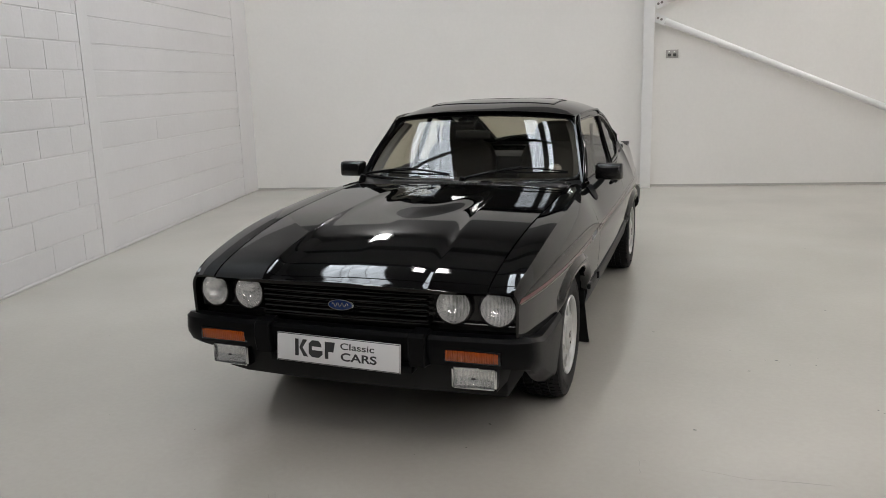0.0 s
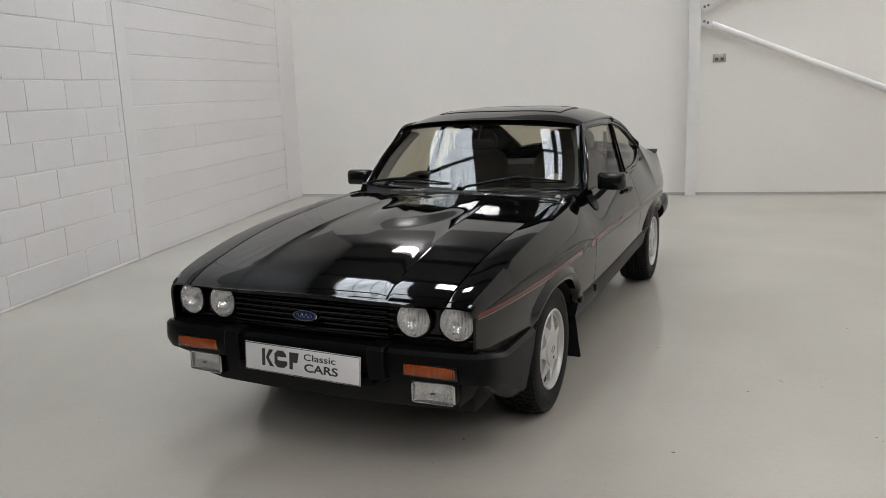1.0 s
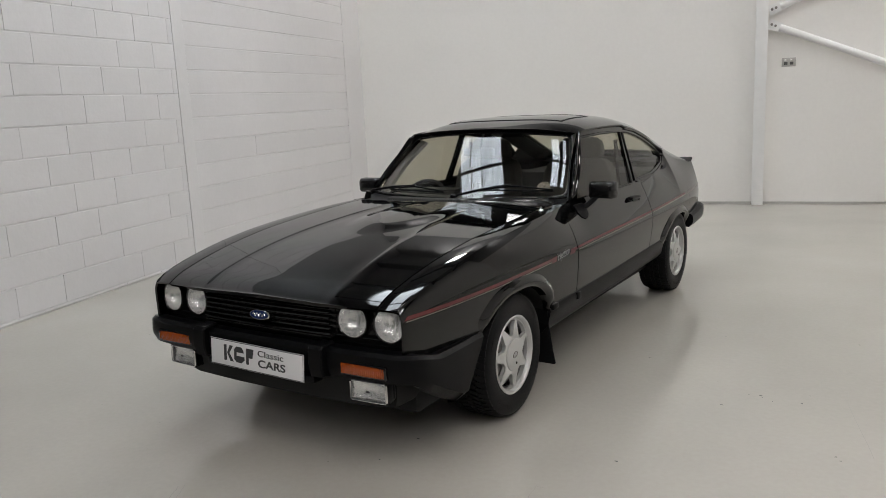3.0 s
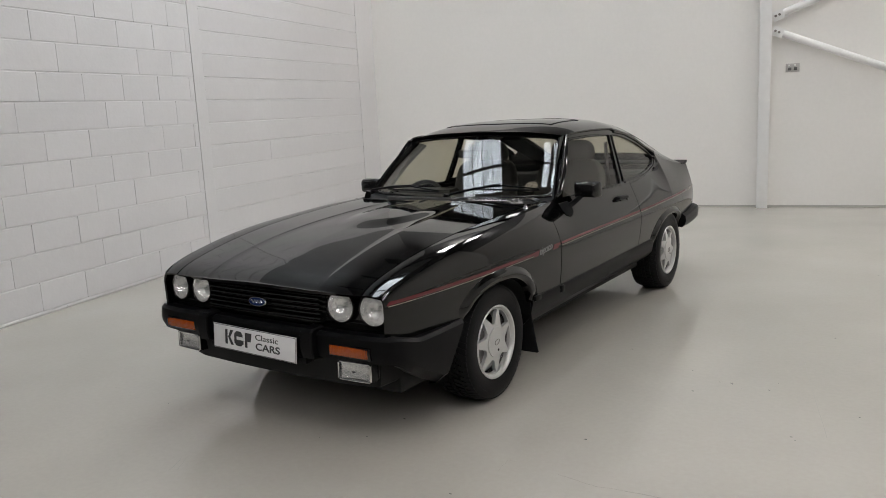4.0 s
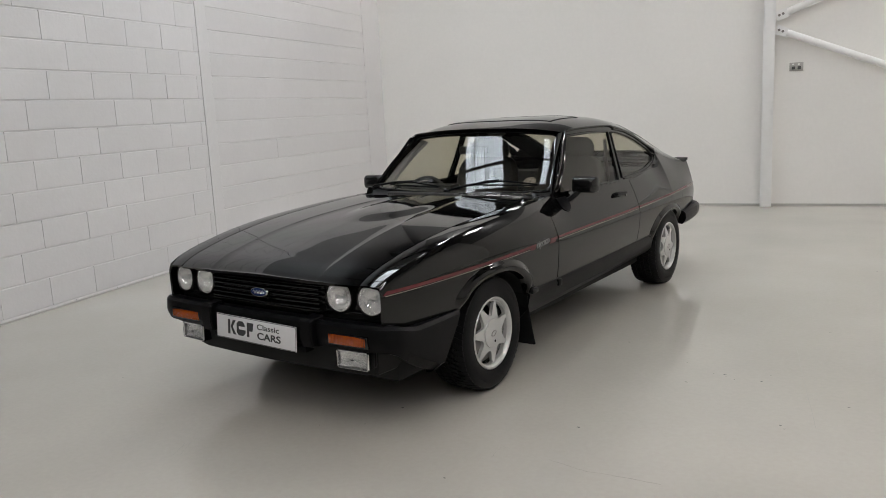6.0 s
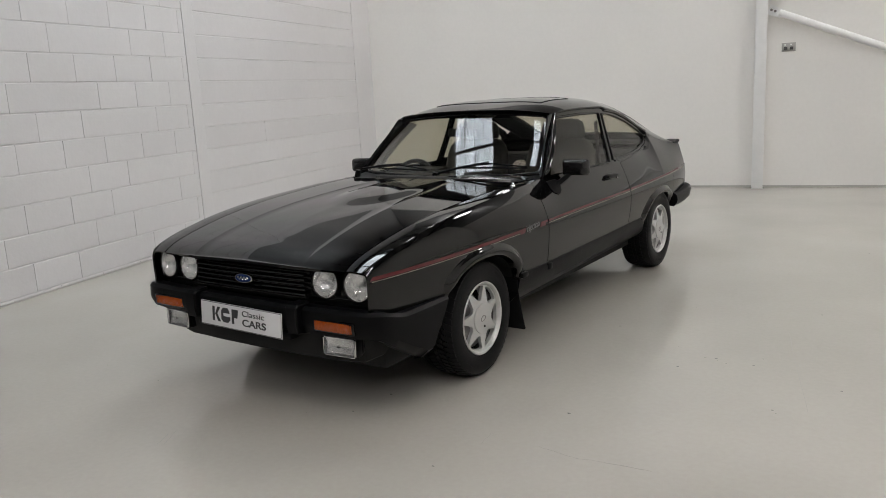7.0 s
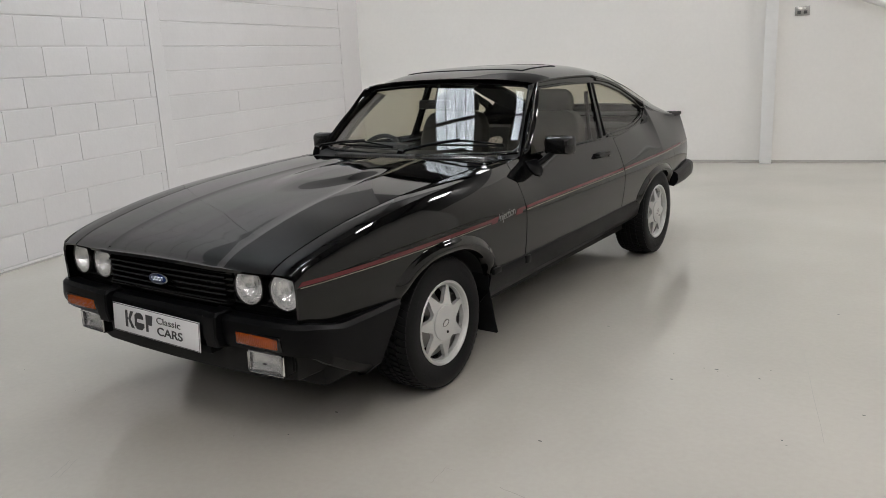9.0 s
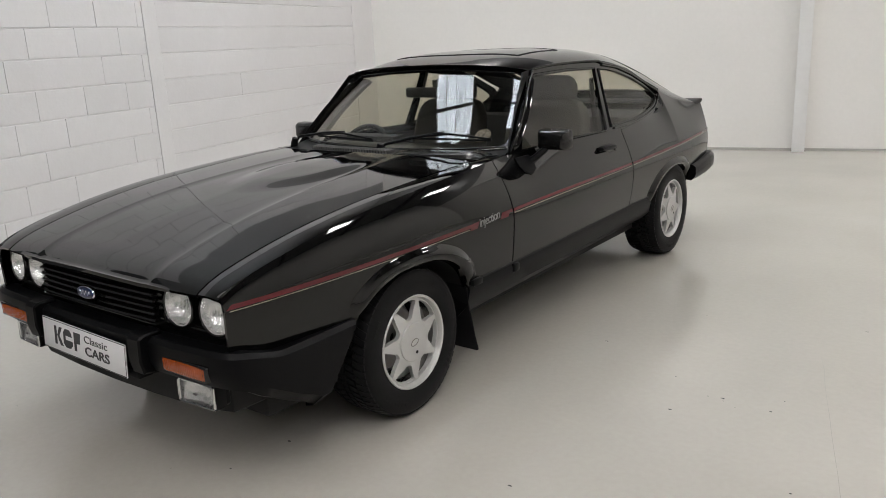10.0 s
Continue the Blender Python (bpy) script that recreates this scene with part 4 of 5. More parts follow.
# three block shapes stand for the dealer's mark
for shape in (((-0.180, -0.031), (-0.165, -0.031), (-0.165, 0.036), (-0.180, 0.036)),
              ((-0.162, 0.003), (-0.143, -0.031), (-0.124, -0.031), (-0.148, 0.003), (-0.127, 0.036), (-0.146, 0.036)),
              ((-0.121, -0.018), (-0.107, -0.031), (-0.078, -0.031), (-0.062, -0.018), (-0.062, -0.003), (-0.107, -0.003), (-0.107, 0.012), (-0.066, 0.012), (-0.068, 0.024), (-0.080, 0.036), (-0.107, 0.036), (-0.121, 0.022)),
              ((-0.052, -0.031), (-0.037, -0.031), (-0.037, -0.003), (-0.016, -0.003), (-0.009, 0.036), (-0.052, 0.036))):
    bm = bmesh.new()
    bm.faces.new([bm.verts.new((x, y, 0.0008)) for x, y in shape])
    lift = bmesh.ops.extrude_face_region(bm, geom=bm.faces[:])["geom"]
    bmesh.ops.translate(bm, verts=[v for v in lift if isinstance(v, bmesh.types.BMVert)], vec=(0, 0, -0.0015))
    part("mark_shape", bm, INK, plate, shade=False)
bm = bmesh.new()
tube(bm, [(x, y, 0.0) for x, y in ((-0.257, -0.0535), (0.257, -0.0535), (0.257, 0.0535), (-0.257, 0.0535))], 0.0016, 6, closed=True)
part("plate_border", bm, INK, plate)
bm = bmesh.new()
box(bm, (-0.30, -0.855, 0.37), (0.30, -0.80, 0.40), 0.006)
part("plate_carrier", bm, SATIN, front_bumper)


# ---- rear bumper ----
rear_path = [(0.0, 3.535), (0.3, 3.53), (0.55, 3.515), (0.655, 3.487), (0.70, 3.43), (0.722, 3.3), (0.738, 3.1), (0.746, 2.935)]
bm = bmesh.new()
full = [(-x, y) for x, y in rear_path[:0:-1]] + rear_path
secs = []
for i, (x, y) in enumerate(full):
    a, b = Vector((*full[max(i - 1, 0)], 0)), Vector((*full[min(i + 1, len(full) - 1)], 0))
    d = (b - a).normalized()
    out = Vector((-d.y, d.x, 0))
    top = 0.520 - 0.02 * smooth(3.4, 2.95, y)
    p = Vector((x, y, 0))
    secs.append([p + out * o + Vector((0, 0, z)) for o, z in ((-0.07, top), (-0.012, top + 0.002), (0.006, top - 0.014), (0.010, top - 0.05), (0.004, 0.425), (-0.02, 0.398), (-0.07, 0.405))])
loft(bm, secs)
part("rear_bumper", bm, SATIN, car, "satin black wraparound bumper")
for s in (1, -1):
    bm = bmesh.new()
    box(bm, (min(s * 0.40, s * 0.645), 3.402, 0.56), (max(s * 0.40, s * 0.645), 3.425, 0.72), 0.01)
    part("tail_lamp", bm, mat("tail_lens", (0.30, 0.012, 0.01), 0.15, coat=0.5) if s > 0 else bpy.data.materials["tail_lens"], car, "red tail lamp lens")


# ---- stripes ----
stripe_z = curve((-0.78, 0.652), (-0.3, 0.652), (0.3, 0.656), (1.2, 0.664), (2.0, 0.668), (2.7, 0.676), (3.4, 0.688))


def strip(name, a, b, lo, hi, material, flip, taper=0.0, label=""):
    bm = bmesh.new()
    n = max(int((b - a) / 0.02), 3)

    def at(y, v):
        z = stripe_z(y) + lo + (hi - lo) * v
        yy = y + taper * (v - 0.5)
        return (side_x(yy, z) + 0.0012, yy, z)
    grid(bm, at, span(a, b, n), [0, 0.5, 1])
    part(name, bm, material, car, label, flip=flip)


for flip in (False, True):
    strip("red_stripe", -0.772, 0.385, -0.006, 0.0085, RED, flip, 0.02, "dark red side stripe")
    strip("pinstripe", -0.772, 0.335, -0.0122, -0.0092, GOLD, flip)
    strip("red_stripe", 0.345, 0.395, -0.016, 0.010, RED, flip, 0.02)
    strip("red_stripe", 0.560, 0.625, -0.016, 0.010, RED, flip, 0.02)
    strip("red_stripe", 0.600, 0.650, -0.003, 0.010, RED, flip, 0.0)
    strip("red_stripe", 0.664, 1.898, -0.003, 0.009, RED, flip)
    strip("pinstripe", 0.664, 1.898, -0.0115, -0.008, GOLD, flip)
    strip("red_stripe", 1.918, 3.375, -0.003, 0.008, RED, flip)
    strip("pinstripe", 1.918, 3.375, -0.0095, -0.006, GOLD, flip)


def lettering(words, size, m, material, parent, spread=1.0, bold=0.0):
    cu = bpy.data.curves.new("words", "FONT")
    cu.body, cu.size, cu.extrude, cu.space_character = words, size, 0.0005, spread
    cu.offset = bold
    tmp = bpy.data.objects.new("words", cu)
    scene.collection.objects.link(tmp)
    me = bpy.data.meshes.new_from_object(tmp.evaluated_get(bpy.context.evaluated_depsgraph_get()))
    bpy.data.objects.remove(tmp)
    me.materials.clear()
    me.materials.append(material)
    ob = new("lettering", me)
    ob.parent = parent
    ob.matrix_basis = m
    return ob


for words, size, x, y, width in (("Classic", 0.036, 0.012, 0.013, 0.142), ("CARS", 0.044, 0.014, -0.031, 0.150)):
    word = lettering(words, size, pose(x, y, 0.0006), INK, plate, 1.0, 0.0009 if words.isupper() else 0.0003)
    long = max(v.co.x for v in word.data.vertices)
    for v in word.data.vertices:
        v.co.x *= width / long
word = lettering("injection", 0.050, Matrix.Identity(4), GREY_INK, car, 0.88)
wide = max(v.co.x for v in word.data.vertices)
for v in word.data.vertices:
    y, z = 0.402 + 0.148 * v.co.x / wide, 0.642 + v.co.y + 0.010 * v.co.x / wide
    v.co = (side_x(y, z) + 0.0015 + v.co.z, y, z)
tagged(word, "grey word on the wing stripe")


# ---- mirrors, handles, flaps, aerial ----
def door_mirror(s, x0, x1):
    m = new("door_mirror")
    m.parent = car
    tagged(m, "black door mirror on a stalk")
    lo, hi = min(s * x0, s * x1), max(s * x0, s * x1)
    bm = bmesh.new()
    secs = []
    for y, ix, iz in ((0.985, 0.026, 0.022), (0.990, 0.012, 0.010), (1.01, 0.003, 0.002), (1.05, 0.0, 0.0), (1.064, 0.002, 0.002)):
        ring = []
        for cx, cz, a0 in ((hi, 0.957, 0), (lo, 0.957, 90), (lo, 0.865, 180), (hi, 0.865, 270)):
            for a in (0, 30, 60, 90):
                t = radians(a0 + a)
                r = 0.014
                px = cx - math.copysign(ix + r, cx - (lo + hi) / 2) + r * math.cos(t)
                pz = cz - math.copysign(iz + r, cz - 0.911) + r * math.sin(t)
                ring.append((px, y, pz))
        secs.append(ring)
    loft(bm, secs)
    part("mirror_shell", bm, TRIM, m, crease=50)
    bm = bmesh.new()
    box(bm, (lo + 0.012, 1.063, 0.878), (hi - 0.012, 1.067, 0.945), 0.002)
    part("mirror_glass", bm, CHROME, m)
    bm = bmesh.new()
    tube(bm, [(s * 0.672, 0.945, 0.815), (s * 0.70, 0.965, 0.835), (s * 0.725, 0.995, 0.862), (s * 0.735, 1.01, 0.878)], 0.016, 10)
    part("stalk", bm, SATIN, m)
    bm = bmesh.new()
    ring = [(0.835, 0.850), (0.945, 0.850), (0.962, 0.825), (0.945, 0.790), (0.905, 0.772), (0.86, 0.785), (0.835, 0.815)]
    loft(bm, [[(s * (side_x(y, z) - 0.004), y, z) for y, z in ring], [(s * (side_x(y, z) + 0.006), y, z) for y, z in ring]])
    part("base_plate", bm, SATIN, m)


door_mirror(1, 0.688, 0.840)
door_mirror(-1, 0.735, 0.890)
for s in (1, -1):
    h = new("door_handle")
    h.parent = car
    x = side_x(1.66, 0.79)
    bm = bmesh.new()
    loft(bm, [[(s * (side_x(y, 0.792) + o), y, 0.790 + dz - 0.03 * (y - 1.58)) for o, dz in ((0.006, -w), (0.028, -w * 0.7), (0.032, 0), (0.028, w * 0.7), (0.006, w))] for y, w in ((1.572, 0.008), (1.578, 0.013), (1.63, 0.015), (1.69, 0.014), (1.725, 0.012), (1.73, 0.006))])
    part("grip", bm, SATIN, h)
    bm = bmesh.new()
    loft(bm, [[(s * (x + o), y, z) for y, z in ((1.63, 0.785), (1.73, 0.78), (1.735, 0.755), (1.70, 0.745), (1.645, 0.75))] for o in (-0.006, 0.012)])
    part("escutcheon", bm, TRIM, h)
    bm = bmesh.new()
    tube(bm, [(s * x, 1.752, 0.768), (s * (x + 0.014), 1.752, 0.768)], 0.0105, 12)
    part("lock_barrel", bm, TRIM, h)
    bm = bmesh.new()
    tube(bm, [(s * (x + 0.012), 1.752, 0.768), (s * (x + 0.0155), 1.752, 0.768)], 0.0055, 10)
    part("key_slot", bm, CHROME, h)
    # mud flap
    bm = bmesh.new()
    loft(bm, [[(s * a, y, z), (s * b, y - 0.004, z), (s * b, y + 0.002, z), (s * a, y + 0.006, z)] for a, b, y, z in ((0.60, 0.742, 0.33, 0.46), (0.60, 0.746, 0.338, 0.34), (0.60, 0.758, 0.355, 0.20), (0.602, 0.766, 0.365, 0.135), (0.608, 0.760, 0.366, 0.130))])
    part("mud_flap", bm, RUBBER, car, "black rubber mud flap")
    bm = bmesh.new()
    box(bm, (min(s * 0.742, s * 0.772), 0.345, 0.408), (max(s * 0.742, s * 0.772), 0.41, 0.436), 0.006)
    part("flap_clip", bm, SATIN, car)
    bm = bmesh.new()
    box(bm, (min(s * 0.745, s * 0.770), 0.655, 0.385), (max(s * 0.745, s * 0.770), 0.70, 0.425), 0.008)
    part("sill_cap", bm, SATIN, car)
bm = bmesh.new()
lathe(bm, [(0.0, 0.026), (0.004, 0.025), (0.005, 0.020), (0.004, 0.017), (0.008, 0.013), (0.011, 0.010), (0.014, 0.004), (0.015, -0.01)], 16)
bmesh.ops.rotate(bm, verts=bm.verts, cent=(0, 0, 0), matrix=Matrix.Rotation(radians(-90), 3, "Y"))
bmesh.ops.translate(bm, verts=bm.verts, vec=(0.640, 0.505, 0.862))
part("aerial_stub", bm, CHROME, car, "retracted chrome aerial stub")

# ---- scuttle vents, wipers, sunroof, tax disc ----
for k in range(30):
    x = -0.40 + 0.0175 * k
    bm = bmesh.new()
    y = 0.652 + 0.12 * x * x
    loft(bm, [[(x - 0.004, y - 0.018, 0.872), (x + 0.003, y - 0.018, 0.872), (x + 0.003, y - 0.018, 0.886), (x - 0.004, y - 0.018, 0.886)], [(x + 0.008, y + 0.018, 0.876), (x + 0.015, y + 0.018, 0.876), (x + 0.015, y + 0.018, 0.892), (x + 0.008, y + 0.018, 0.892)]])
    part("vent_slat", bm, VENT, car, shade=False)


bm = bmesh.new()
secs = []
for x in span(0.15, 0.60, 14):
    y0, y1 = 0.590 + 0.10 * (x / 0.652) ** 2, 0.690 + 0.10 * (x / 0.652) ** 2
    k = min(smooth(0.145, 0.175, x), smooth(0.605, 0.575, x))
    secs.append([(x, y0, 0.866), (x, y0 + 0.006, 0.868 + 0.014 * k), (x, y0 + 0.02, 0.870 + 0.018 * k), (x, y1 - 0.02, 0.872 + 0.019 * k), (x, y1, 0.874 + 0.004 * k), (x, y1, 0.866)])
loft(bm, secs)
part("intake_cover", bm, TRIM, car, "glossy black heater intake cover")


def wiper(pts, b0, b1):
    """An arm through pts and a blade from b0 to b1."""
    w = new("wiper")
    w.parent = car
    tagged(w, "black wiper arm and blade")
    bm = bmesh.new()
    tube(bm, pts, 0.0075, 8)
    part("arm", bm, SATIN, w)
    bm = bmesh.new()
    lathe(bm, [(0.0, 0.03), (0.016, 0.028), (0.019, 0.0), (0.019, -0.02)], 16)
    bmesh.ops.rotate(bm, verts=bm.verts, cent=(0, 0, 0), matrix=Matrix.Rotation(radians(-70), 3, "Y"))
    bmesh.ops.translate(bm, verts=bm.verts, vec=pts[0])
    part("pivot_cap", bm, SATIN, w)
    b0, b1 = Vector(b0), Vector(b1)
    up = Vector((0, -0.006, 0.010))
    bm = bmesh.new()
    mid = (b0 + b1) / 2
    tube(bm, [b0, b0.lerp(b1, 0.25) + up, mid + up * 2.0, b0.lerp(b1, 0.75) + up, b1], 0.005, 6)
    part("blade_frame", bm, SATIN, w)
    bm = bmesh.new()
    tube(bm, [b0 - up * 0.6, mid - up * 0.6, b1 - up * 0.6], 0.005, 6)
    part("blade_rubber", bm, RUBBER, w)


wiper([(-0.61, 0.728, 0.885), (-0.585, 0.745, 0.918), (-0.44, 0.768, 0.937), (-0.29, 0.775, 0.945)], (-0.475, 0.768, 0.928), (-0.085, 0.755, 0.918))
wiper([(0.0, 0.705, 0.880), (0.03, 0.72, 0.905), (0.16, 0.755, 0.932), (0.325, 0.79, 0.958)], (0.15, 0.765, 0.935), (0.575, 0.80, 0.935))

bm = bmesh.new()
sun = lambda y, s: Vector(roof_at(y, s)) + Vector((0, 0, 0.0012 if (1.352 < y < 1.735 and abs(s) < 0.672) else -0.004))
grid(bm, sun, [1.345, 1.352, 1.354] + span(1.37, 1.72, 12) + [1.733, 1.735, 1.74], [-0.682, -0.672, -0.668] + span(-0.63, 0.63, 20) + [0.668, 0.672, 0.682])
part("sunroof", bm, PAINT, car, "closed black sliding sunroof panel")
bm = bmesh.new()
ring = [(1.338, s) for s in span(-0.69, 0.69, 20)] + [(y, 0.69) for y in span(1.35, 1.735, 10)] + [(1.745, s) for s in span(0.69, -0.69, 20)] + [(y, -0.69) for y in span(1.735, 1.35, 10)]
tube(bm, [Vector(roof_at(*p)) + Vector((0, 0, 0.0)) for p in ring], 0.0035, 6, closed=True)
part("sunroof_seal", bm, RUBBER, car)

bm = bmesh.new()
c = Vector(screen(0.78, 0.17))
e, f = (Vector(screen(0.80, 0.17)) - c).normalized(), (Vector(screen(0.78, 0.19)) - c).normalized()
q = e.cross(f)
loft(bm, [[c - q * 0.004 + 0.038 * (math.cos(a) * e + math.sin(a) * f) for a in span(0, 2 * math.pi * 31 / 32, 32)], [c - q * 0.0045 + 0.038 * (math.cos(a) * e + math.sin(a) * f) for a in span(0, 2 * math.pi * 31 / 32, 32)]])
part("tax_disc", bm, PAPER, car, "round paper tax disc behind the windscreen")


# ---- cabin ----
bm = bmesh.new()
secs = []
for x in span(-0.60, 0.60, 13):
    y0 = 0.72 + 0.14 * (x / 0.6) ** 2
    secs.append([(x, y0 + 0.02, 0.86), (x, y0 + 0.16, 0.872), (x, 1.06, 0.862), (x, 1.09, 0.835), (x, 1.08, 0.70), (x, 1.02, 0.50), (x, 0.66, 0.45), (x, 0.66, 0.80)])
loft(bm, secs)
part("dashboard", bm, DASH, car, "black vinyl dashboard")
bm = bmesh.new()
secs = [[(x, 0.98, 0.86), (x, 1.00, 0.895), (x, 1.08, 0.90), (x, 1.12, 0.88), (x, 1.11, 0.80), (x, 1.0, 0.80)] for x in span(-0.56, -0.16, 7)]
loft(bm, secs)
part("instrument_binnacle", bm, DASH, car)

sw = new("steering_wheel")
sw.parent = car
sw.matrix_basis = pose(-0.415, 1.03, 0.782, 62, 0, 0)
bm = bmesh.new()
tube(bm, [(0.172 * math.cos(a), 0.172 * math.sin(a), 0) for a in span(0, 2 * math.pi * 47 / 48, 48)], 0.014, 10, closed=True)
part("rim", bm, DASH, sw, "black steering wheel rim")
for a in (200, 340, 270):
    bm = bmesh.new()
    t = radians(a)
    tube(bm, [(0.04 * math.cos(t), 0.04 * math.sin(t), -0.02), (0.166 * math.cos(t), 0.166 * math.sin(t), 0)], 0.012, 8)
    part("spoke", bm, DASH, sw)
bm = bmesh.new()
box(bm, (-0.07, -0.05, -0.03), (0.07, 0.05, 0.0), 0.015)
part("hub_pad", bm, DASH, sw)


def cushion_ring(x, y, z, w, t, tilt=0.0, n=28):
    """A rounded, flattened ring of a padded seat part; tilt leans it back."""
    ring = []
    for k in range(n):
        a = 2 * math.pi * k / n
        c, s = math.cos(a), math.sin(a)
        ring.append((x + w * math.copysign(abs(c) ** 0.55, c), y + t * math.copysign(abs(s) ** 0.7, s) + tilt * abs(c) ** 3 * (1 if s < 0 else 0), z))
    return ring


def seat(x):
    st = new("front_seat")
    st.parent = car
    tagged(st, "grey sports seat with a padded headrest")
    bm = bmesh.new()
    loft(bm, [[(x - 0.25, y, z - 0.10), (x - 0.25, y, z + 0.03), (x - 0.17, y, z), (x + 0.17, y, z), (x + 0.25, y, z + 0.03), (x + 0.25, y, z - 0.10)] for y, z in ((1.22, 0.50), (1.25, 0.53), (1.45, 0.51), (1.68, 0.47), (1.70, 0.44))])
    part("cushion", bm, LEATHER, st)
    bm = bmesh.new()
    loft(bm, [cushion_ring(x, y, z, w, t, -0.035) for z, w, y, t in ((0.45, 0.21, 1.68, 0.05), (0.5, 0.24, 1.68, 0.06), (0.7, 0.25, 1.71, 0.065), (0.85, 0.245, 1.745, 0.06), (0.93, 0.235, 1.765, 0.058), (0.98, 0.215, 1.775, 0.052), (1.01, 0.185, 1.78, 0.042), (1.026, 0.14, 1.785, 0.028), (1.03, 0.09, 1.785, 0.012))])
    part("backrest", bm, LEATHER, st, crease=70)
    bm = bmesh.new()
    loft(bm, [cushion_ring(x, 1.79, z, w, t) for z, w, t in ((1.012, 0.08, 0.012), (1.016, 0.125, 0.03), (1.03, 0.148, 0.042), (1.06, 0.155, 0.047), (1.10, 0.152, 0.045), (1.13, 0.138, 0.038), (1.148, 0.11, 0.026), (1.153, 0.07, 0.012))])
    part("headrest", bm, LEATHER, st, crease=70)


seat(0.33)
seat(-0.33)
bm = bmesh.new()
loft(bm, [[(x, 2.02, 0.42), (x, 2.0, 0.52), (x, 2.25, 0.50), (x, 2.40, 0.86), (x, 2.46, 0.875), (x, 2.50, 0.86), (x, 2.48, 0.42)] for x in span(-0.60, 0.60, 9)])
part("rear_seat", bm, CLOTH, car, "charcoal cloth rear bench")
bm = bmesh.new()
box(bm, (-0.60, 2.48, 0.80), (0.60, 3.20, 0.83), 0.01)
part("parcel_shelf", bm, CLOTH, car)
for s in (1, -1):
    bm = bmesh.new()
    grid(bm, lambda y, v: (s * (0.655 - 0.01 * v), y, 0.34 + (belt_z(y) - 0.355) * v), span(0.80, 2.6, 30), span(0, 1, 5))
    part("door_card", bm, CLOTH, car)
    bm = bmesh.new()
    tube(bm, [(s * 0.535, 1.86, 1.13), (s * 0.54, 1.88, 0.95), (s * 0.60, 1.85, 0.60)], 0.012, 6)
    part("seat_belt", bm, DARK, car)
bm = bmesh.new()
grid(bm, lambda y, s: Vector(roof_at(y, s * 0.96)) - Vector((0, 0, 0.025)), span(1.14, 2.30, 16), span(-1, 1, 17))
part("headlining", bm, HEADLINING, car, "pale grey headlining")
bm = bmesh.new()
box(bm, (-0.165, 1.12, 1.086), (0.048, 1.145, 1.138), 0.012, 3)
tube(bm, [(-0.055, 1.14, 1.135), (-0.02, 1.15, 1.255)], 0.007, 8)
part("interior_mirror", bm, DASH, car)
bm = bmesh.new()
box(bm, (-0.60, 0.66, 0.30), (0.60, 2.5, 0.34), 0.01)
part("cabin_floor", bm, DARK, car)


# ---- loose marks on the floor ----
bm = bmesh.new()
rnd = random.Random(4)
marks = [(2.05, 0.13), (1.66, 0.69), (2.03, 0.16), (1.44, 0.79), (0.44, -0.66), (0.26, -0.77), (1.84, 0.67), (1.86, 0.78), (1.67, 0.67), (1.72, 0.64)] + [(rnd.uniform(-2.5, 5), rnd.uniform(-1.6, 6)) for _ in range(40)]
for x, y in marks:
    r, a0, st = rnd.uniform(0.002, 0.005), rnd.uniform(0, 6), rnd.uniform(1, 2.2)
    vs = [bm.verts.new((x + st * r * math.cos(a0 + a), y + r * math.sin(a0 + a), 0.0015)) for a in span(0, 5.2, 6)]
    bm.faces.new(vs)
tagged(link("floor_specks", bm, SPECK, shade=False), "tiny dark specks of dirt on the floor", "dirt", kind="stuff")


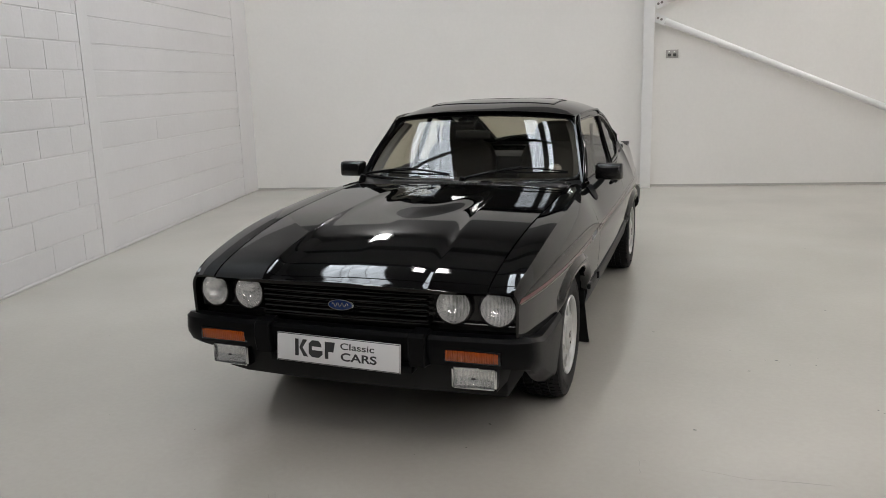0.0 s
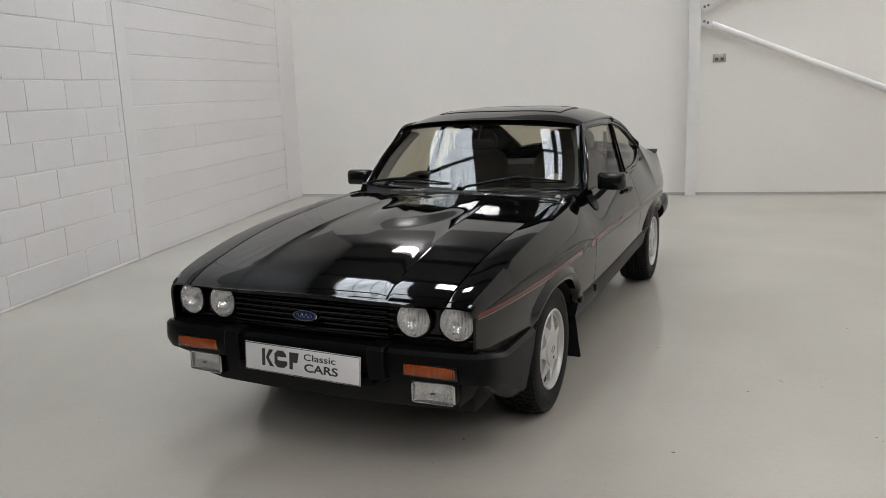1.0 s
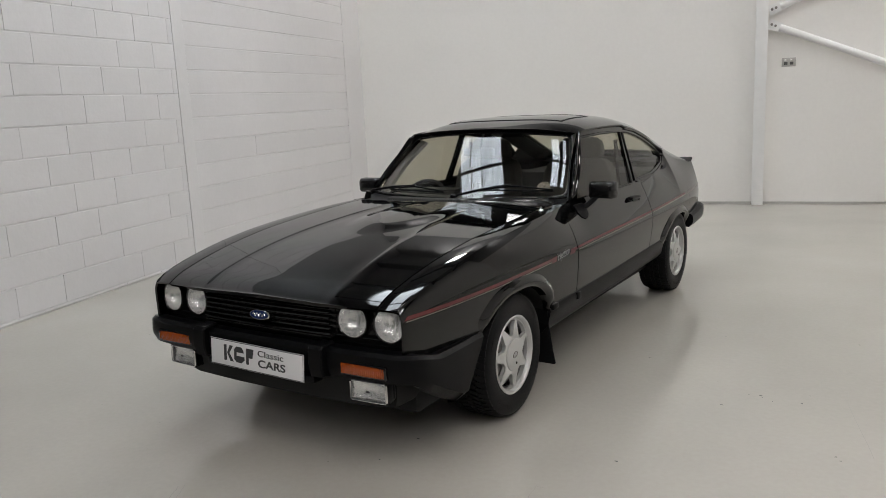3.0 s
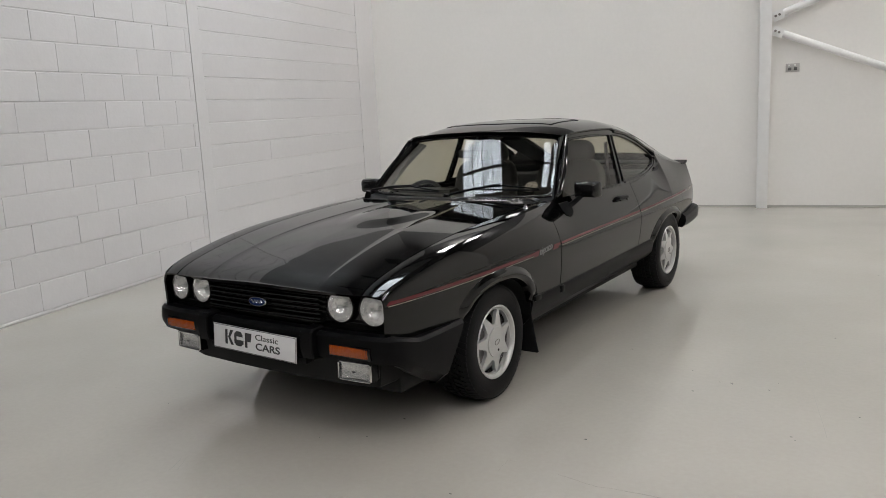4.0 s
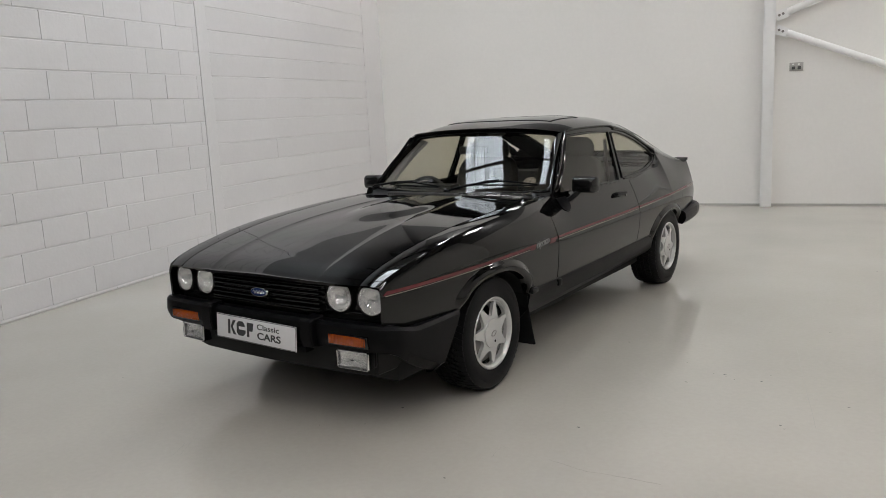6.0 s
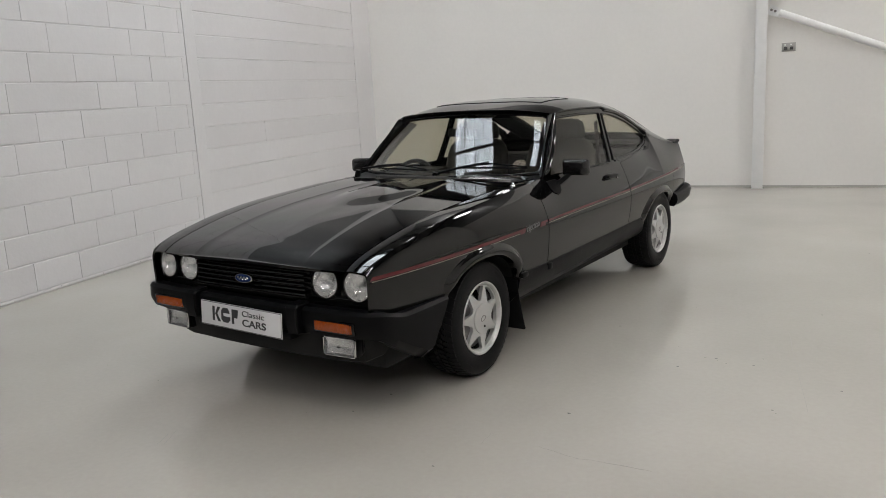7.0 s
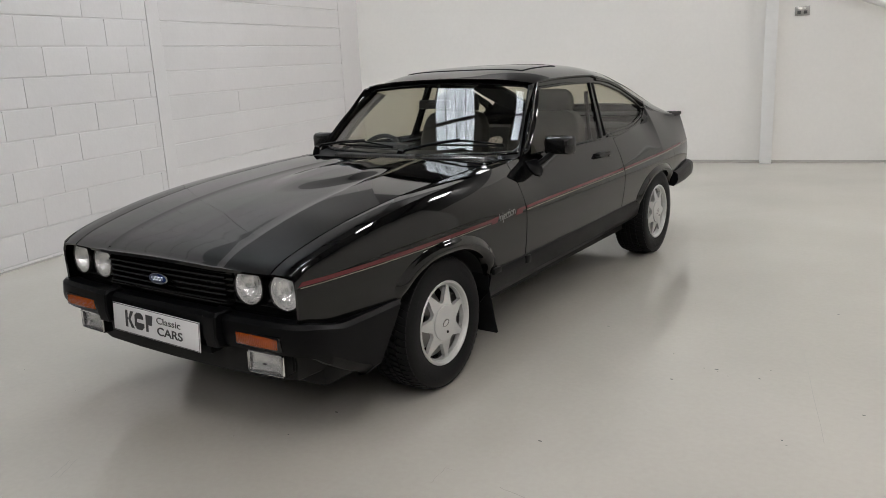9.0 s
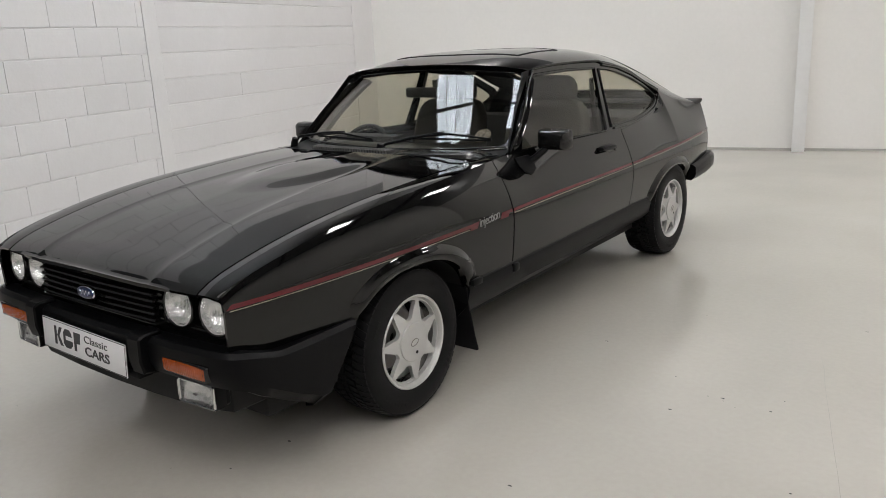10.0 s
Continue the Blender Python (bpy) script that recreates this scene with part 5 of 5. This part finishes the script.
# thin scratches and scuffs in the floor's coating
bm = bmesh.new()
for a, b, w in (((1.885, 1.284), (2.157, 0.204), 0.0022), ((1.325, -0.593), (1.50, -0.616), 0.004), ((1.49, -0.612), (1.70, -0.588), 0.003), ((1.60, -0.598), (1.774, -0.582), 0.005), ((1.10, -0.575), (1.115, -0.68), 0.002), ((1.10, -0.575), (1.14, -0.573), 0.002), ((-0.077, -1.303), (-0.13, -1.20), 0.004), ((-0.05, -1.29), (-0.115, -1.18), 0.003), ((2.6, 1.9), (2.9, 1.82), 0.003), ((-1.2, -0.6), (-1.05, -0.63), 0.003)):
    a, b = Vector((*a, 0.001)), Vector((*b, 0.001))
    n = Vector((-(b - a).y, (b - a).x, 0)).normalized()
    pts = [a.lerp(b, k / 8) + n * rnd.uniform(-0.003, 0.003) for k in range(9)]
    grid(bm, lambda u, v: pts[u] + n * w * v * rnd.uniform(0.4, 1), range(9), (-0.5, 0.5))
tagged(link("floor_scuffs", bm, SCUFF, shade=False), "faint grey scratches in the epoxy floor", "scratch", kind="stuff")

# ---- blocks of the side wall ----
JOINT0, COURSE = 0.030, 0.2245


def block_mesh(length):
    """A painted block: its upper edge is weathered to a slope, its other edges are slightly rounded."""
    bm = bmesh.new()
    top = COURSE - 0.006
    face = [(-0.010, 0.0), (-0.0015, 0.0), (0.0, 0.002), (0.0, top - 0.0075), (-0.0025, top - 0.003), (-0.010, top)]
    loft(bm, [[(x - inset, y, z) for x, z in face] for y, inset in ((0.0, 0.0016), (0.0018, 0.0), (length - 0.0018, 0.0), (length, 0.0016))])
    bmesh.ops.recalc_face_normals(bm, faces=bm.faces)
    me = bpy.data.meshes.new("block")
    bm.to_mesh(me)
    bm.free()
    me.materials.append(BLOCK)
    return me


meshes = {}


def block(y, z, length):
    key = round(length, 3)
    if key not in meshes:
        meshes[key] = block_mesh(key)
    ob = new("block", meshes[key])
    ob.parent = wall_side
    ob.matrix_basis = pose(rnd.uniform(-0.0008, 0.0008), y, z)


for k in range(-1, 16):
    z = JOINT0 + COURSE * k + 0.0045
    if k < 0:
        z = JOINT0 - COURSE + 0.0045
    y = -(0.07 if k % 2 else 0.30)
    block(y + 0.002, z, -y - 0.005)
    while y > -2.85:
        L = min(0.9 if rnd.random() < 0.22 else 0.45, y + 2.9)
        block(y - L + 0.003, z, L - rnd.choice((0.002, 0.003, 0.0045)))
        y -= L
    y = 0.172
    first = 1.1 if k == 4 else 3.6
    while y < 3.68:
        L = min(first, 3.69 - y)
        first = 3.6
        if L > 0.04:
            block(y, z, L - 0.0015)
        y += L
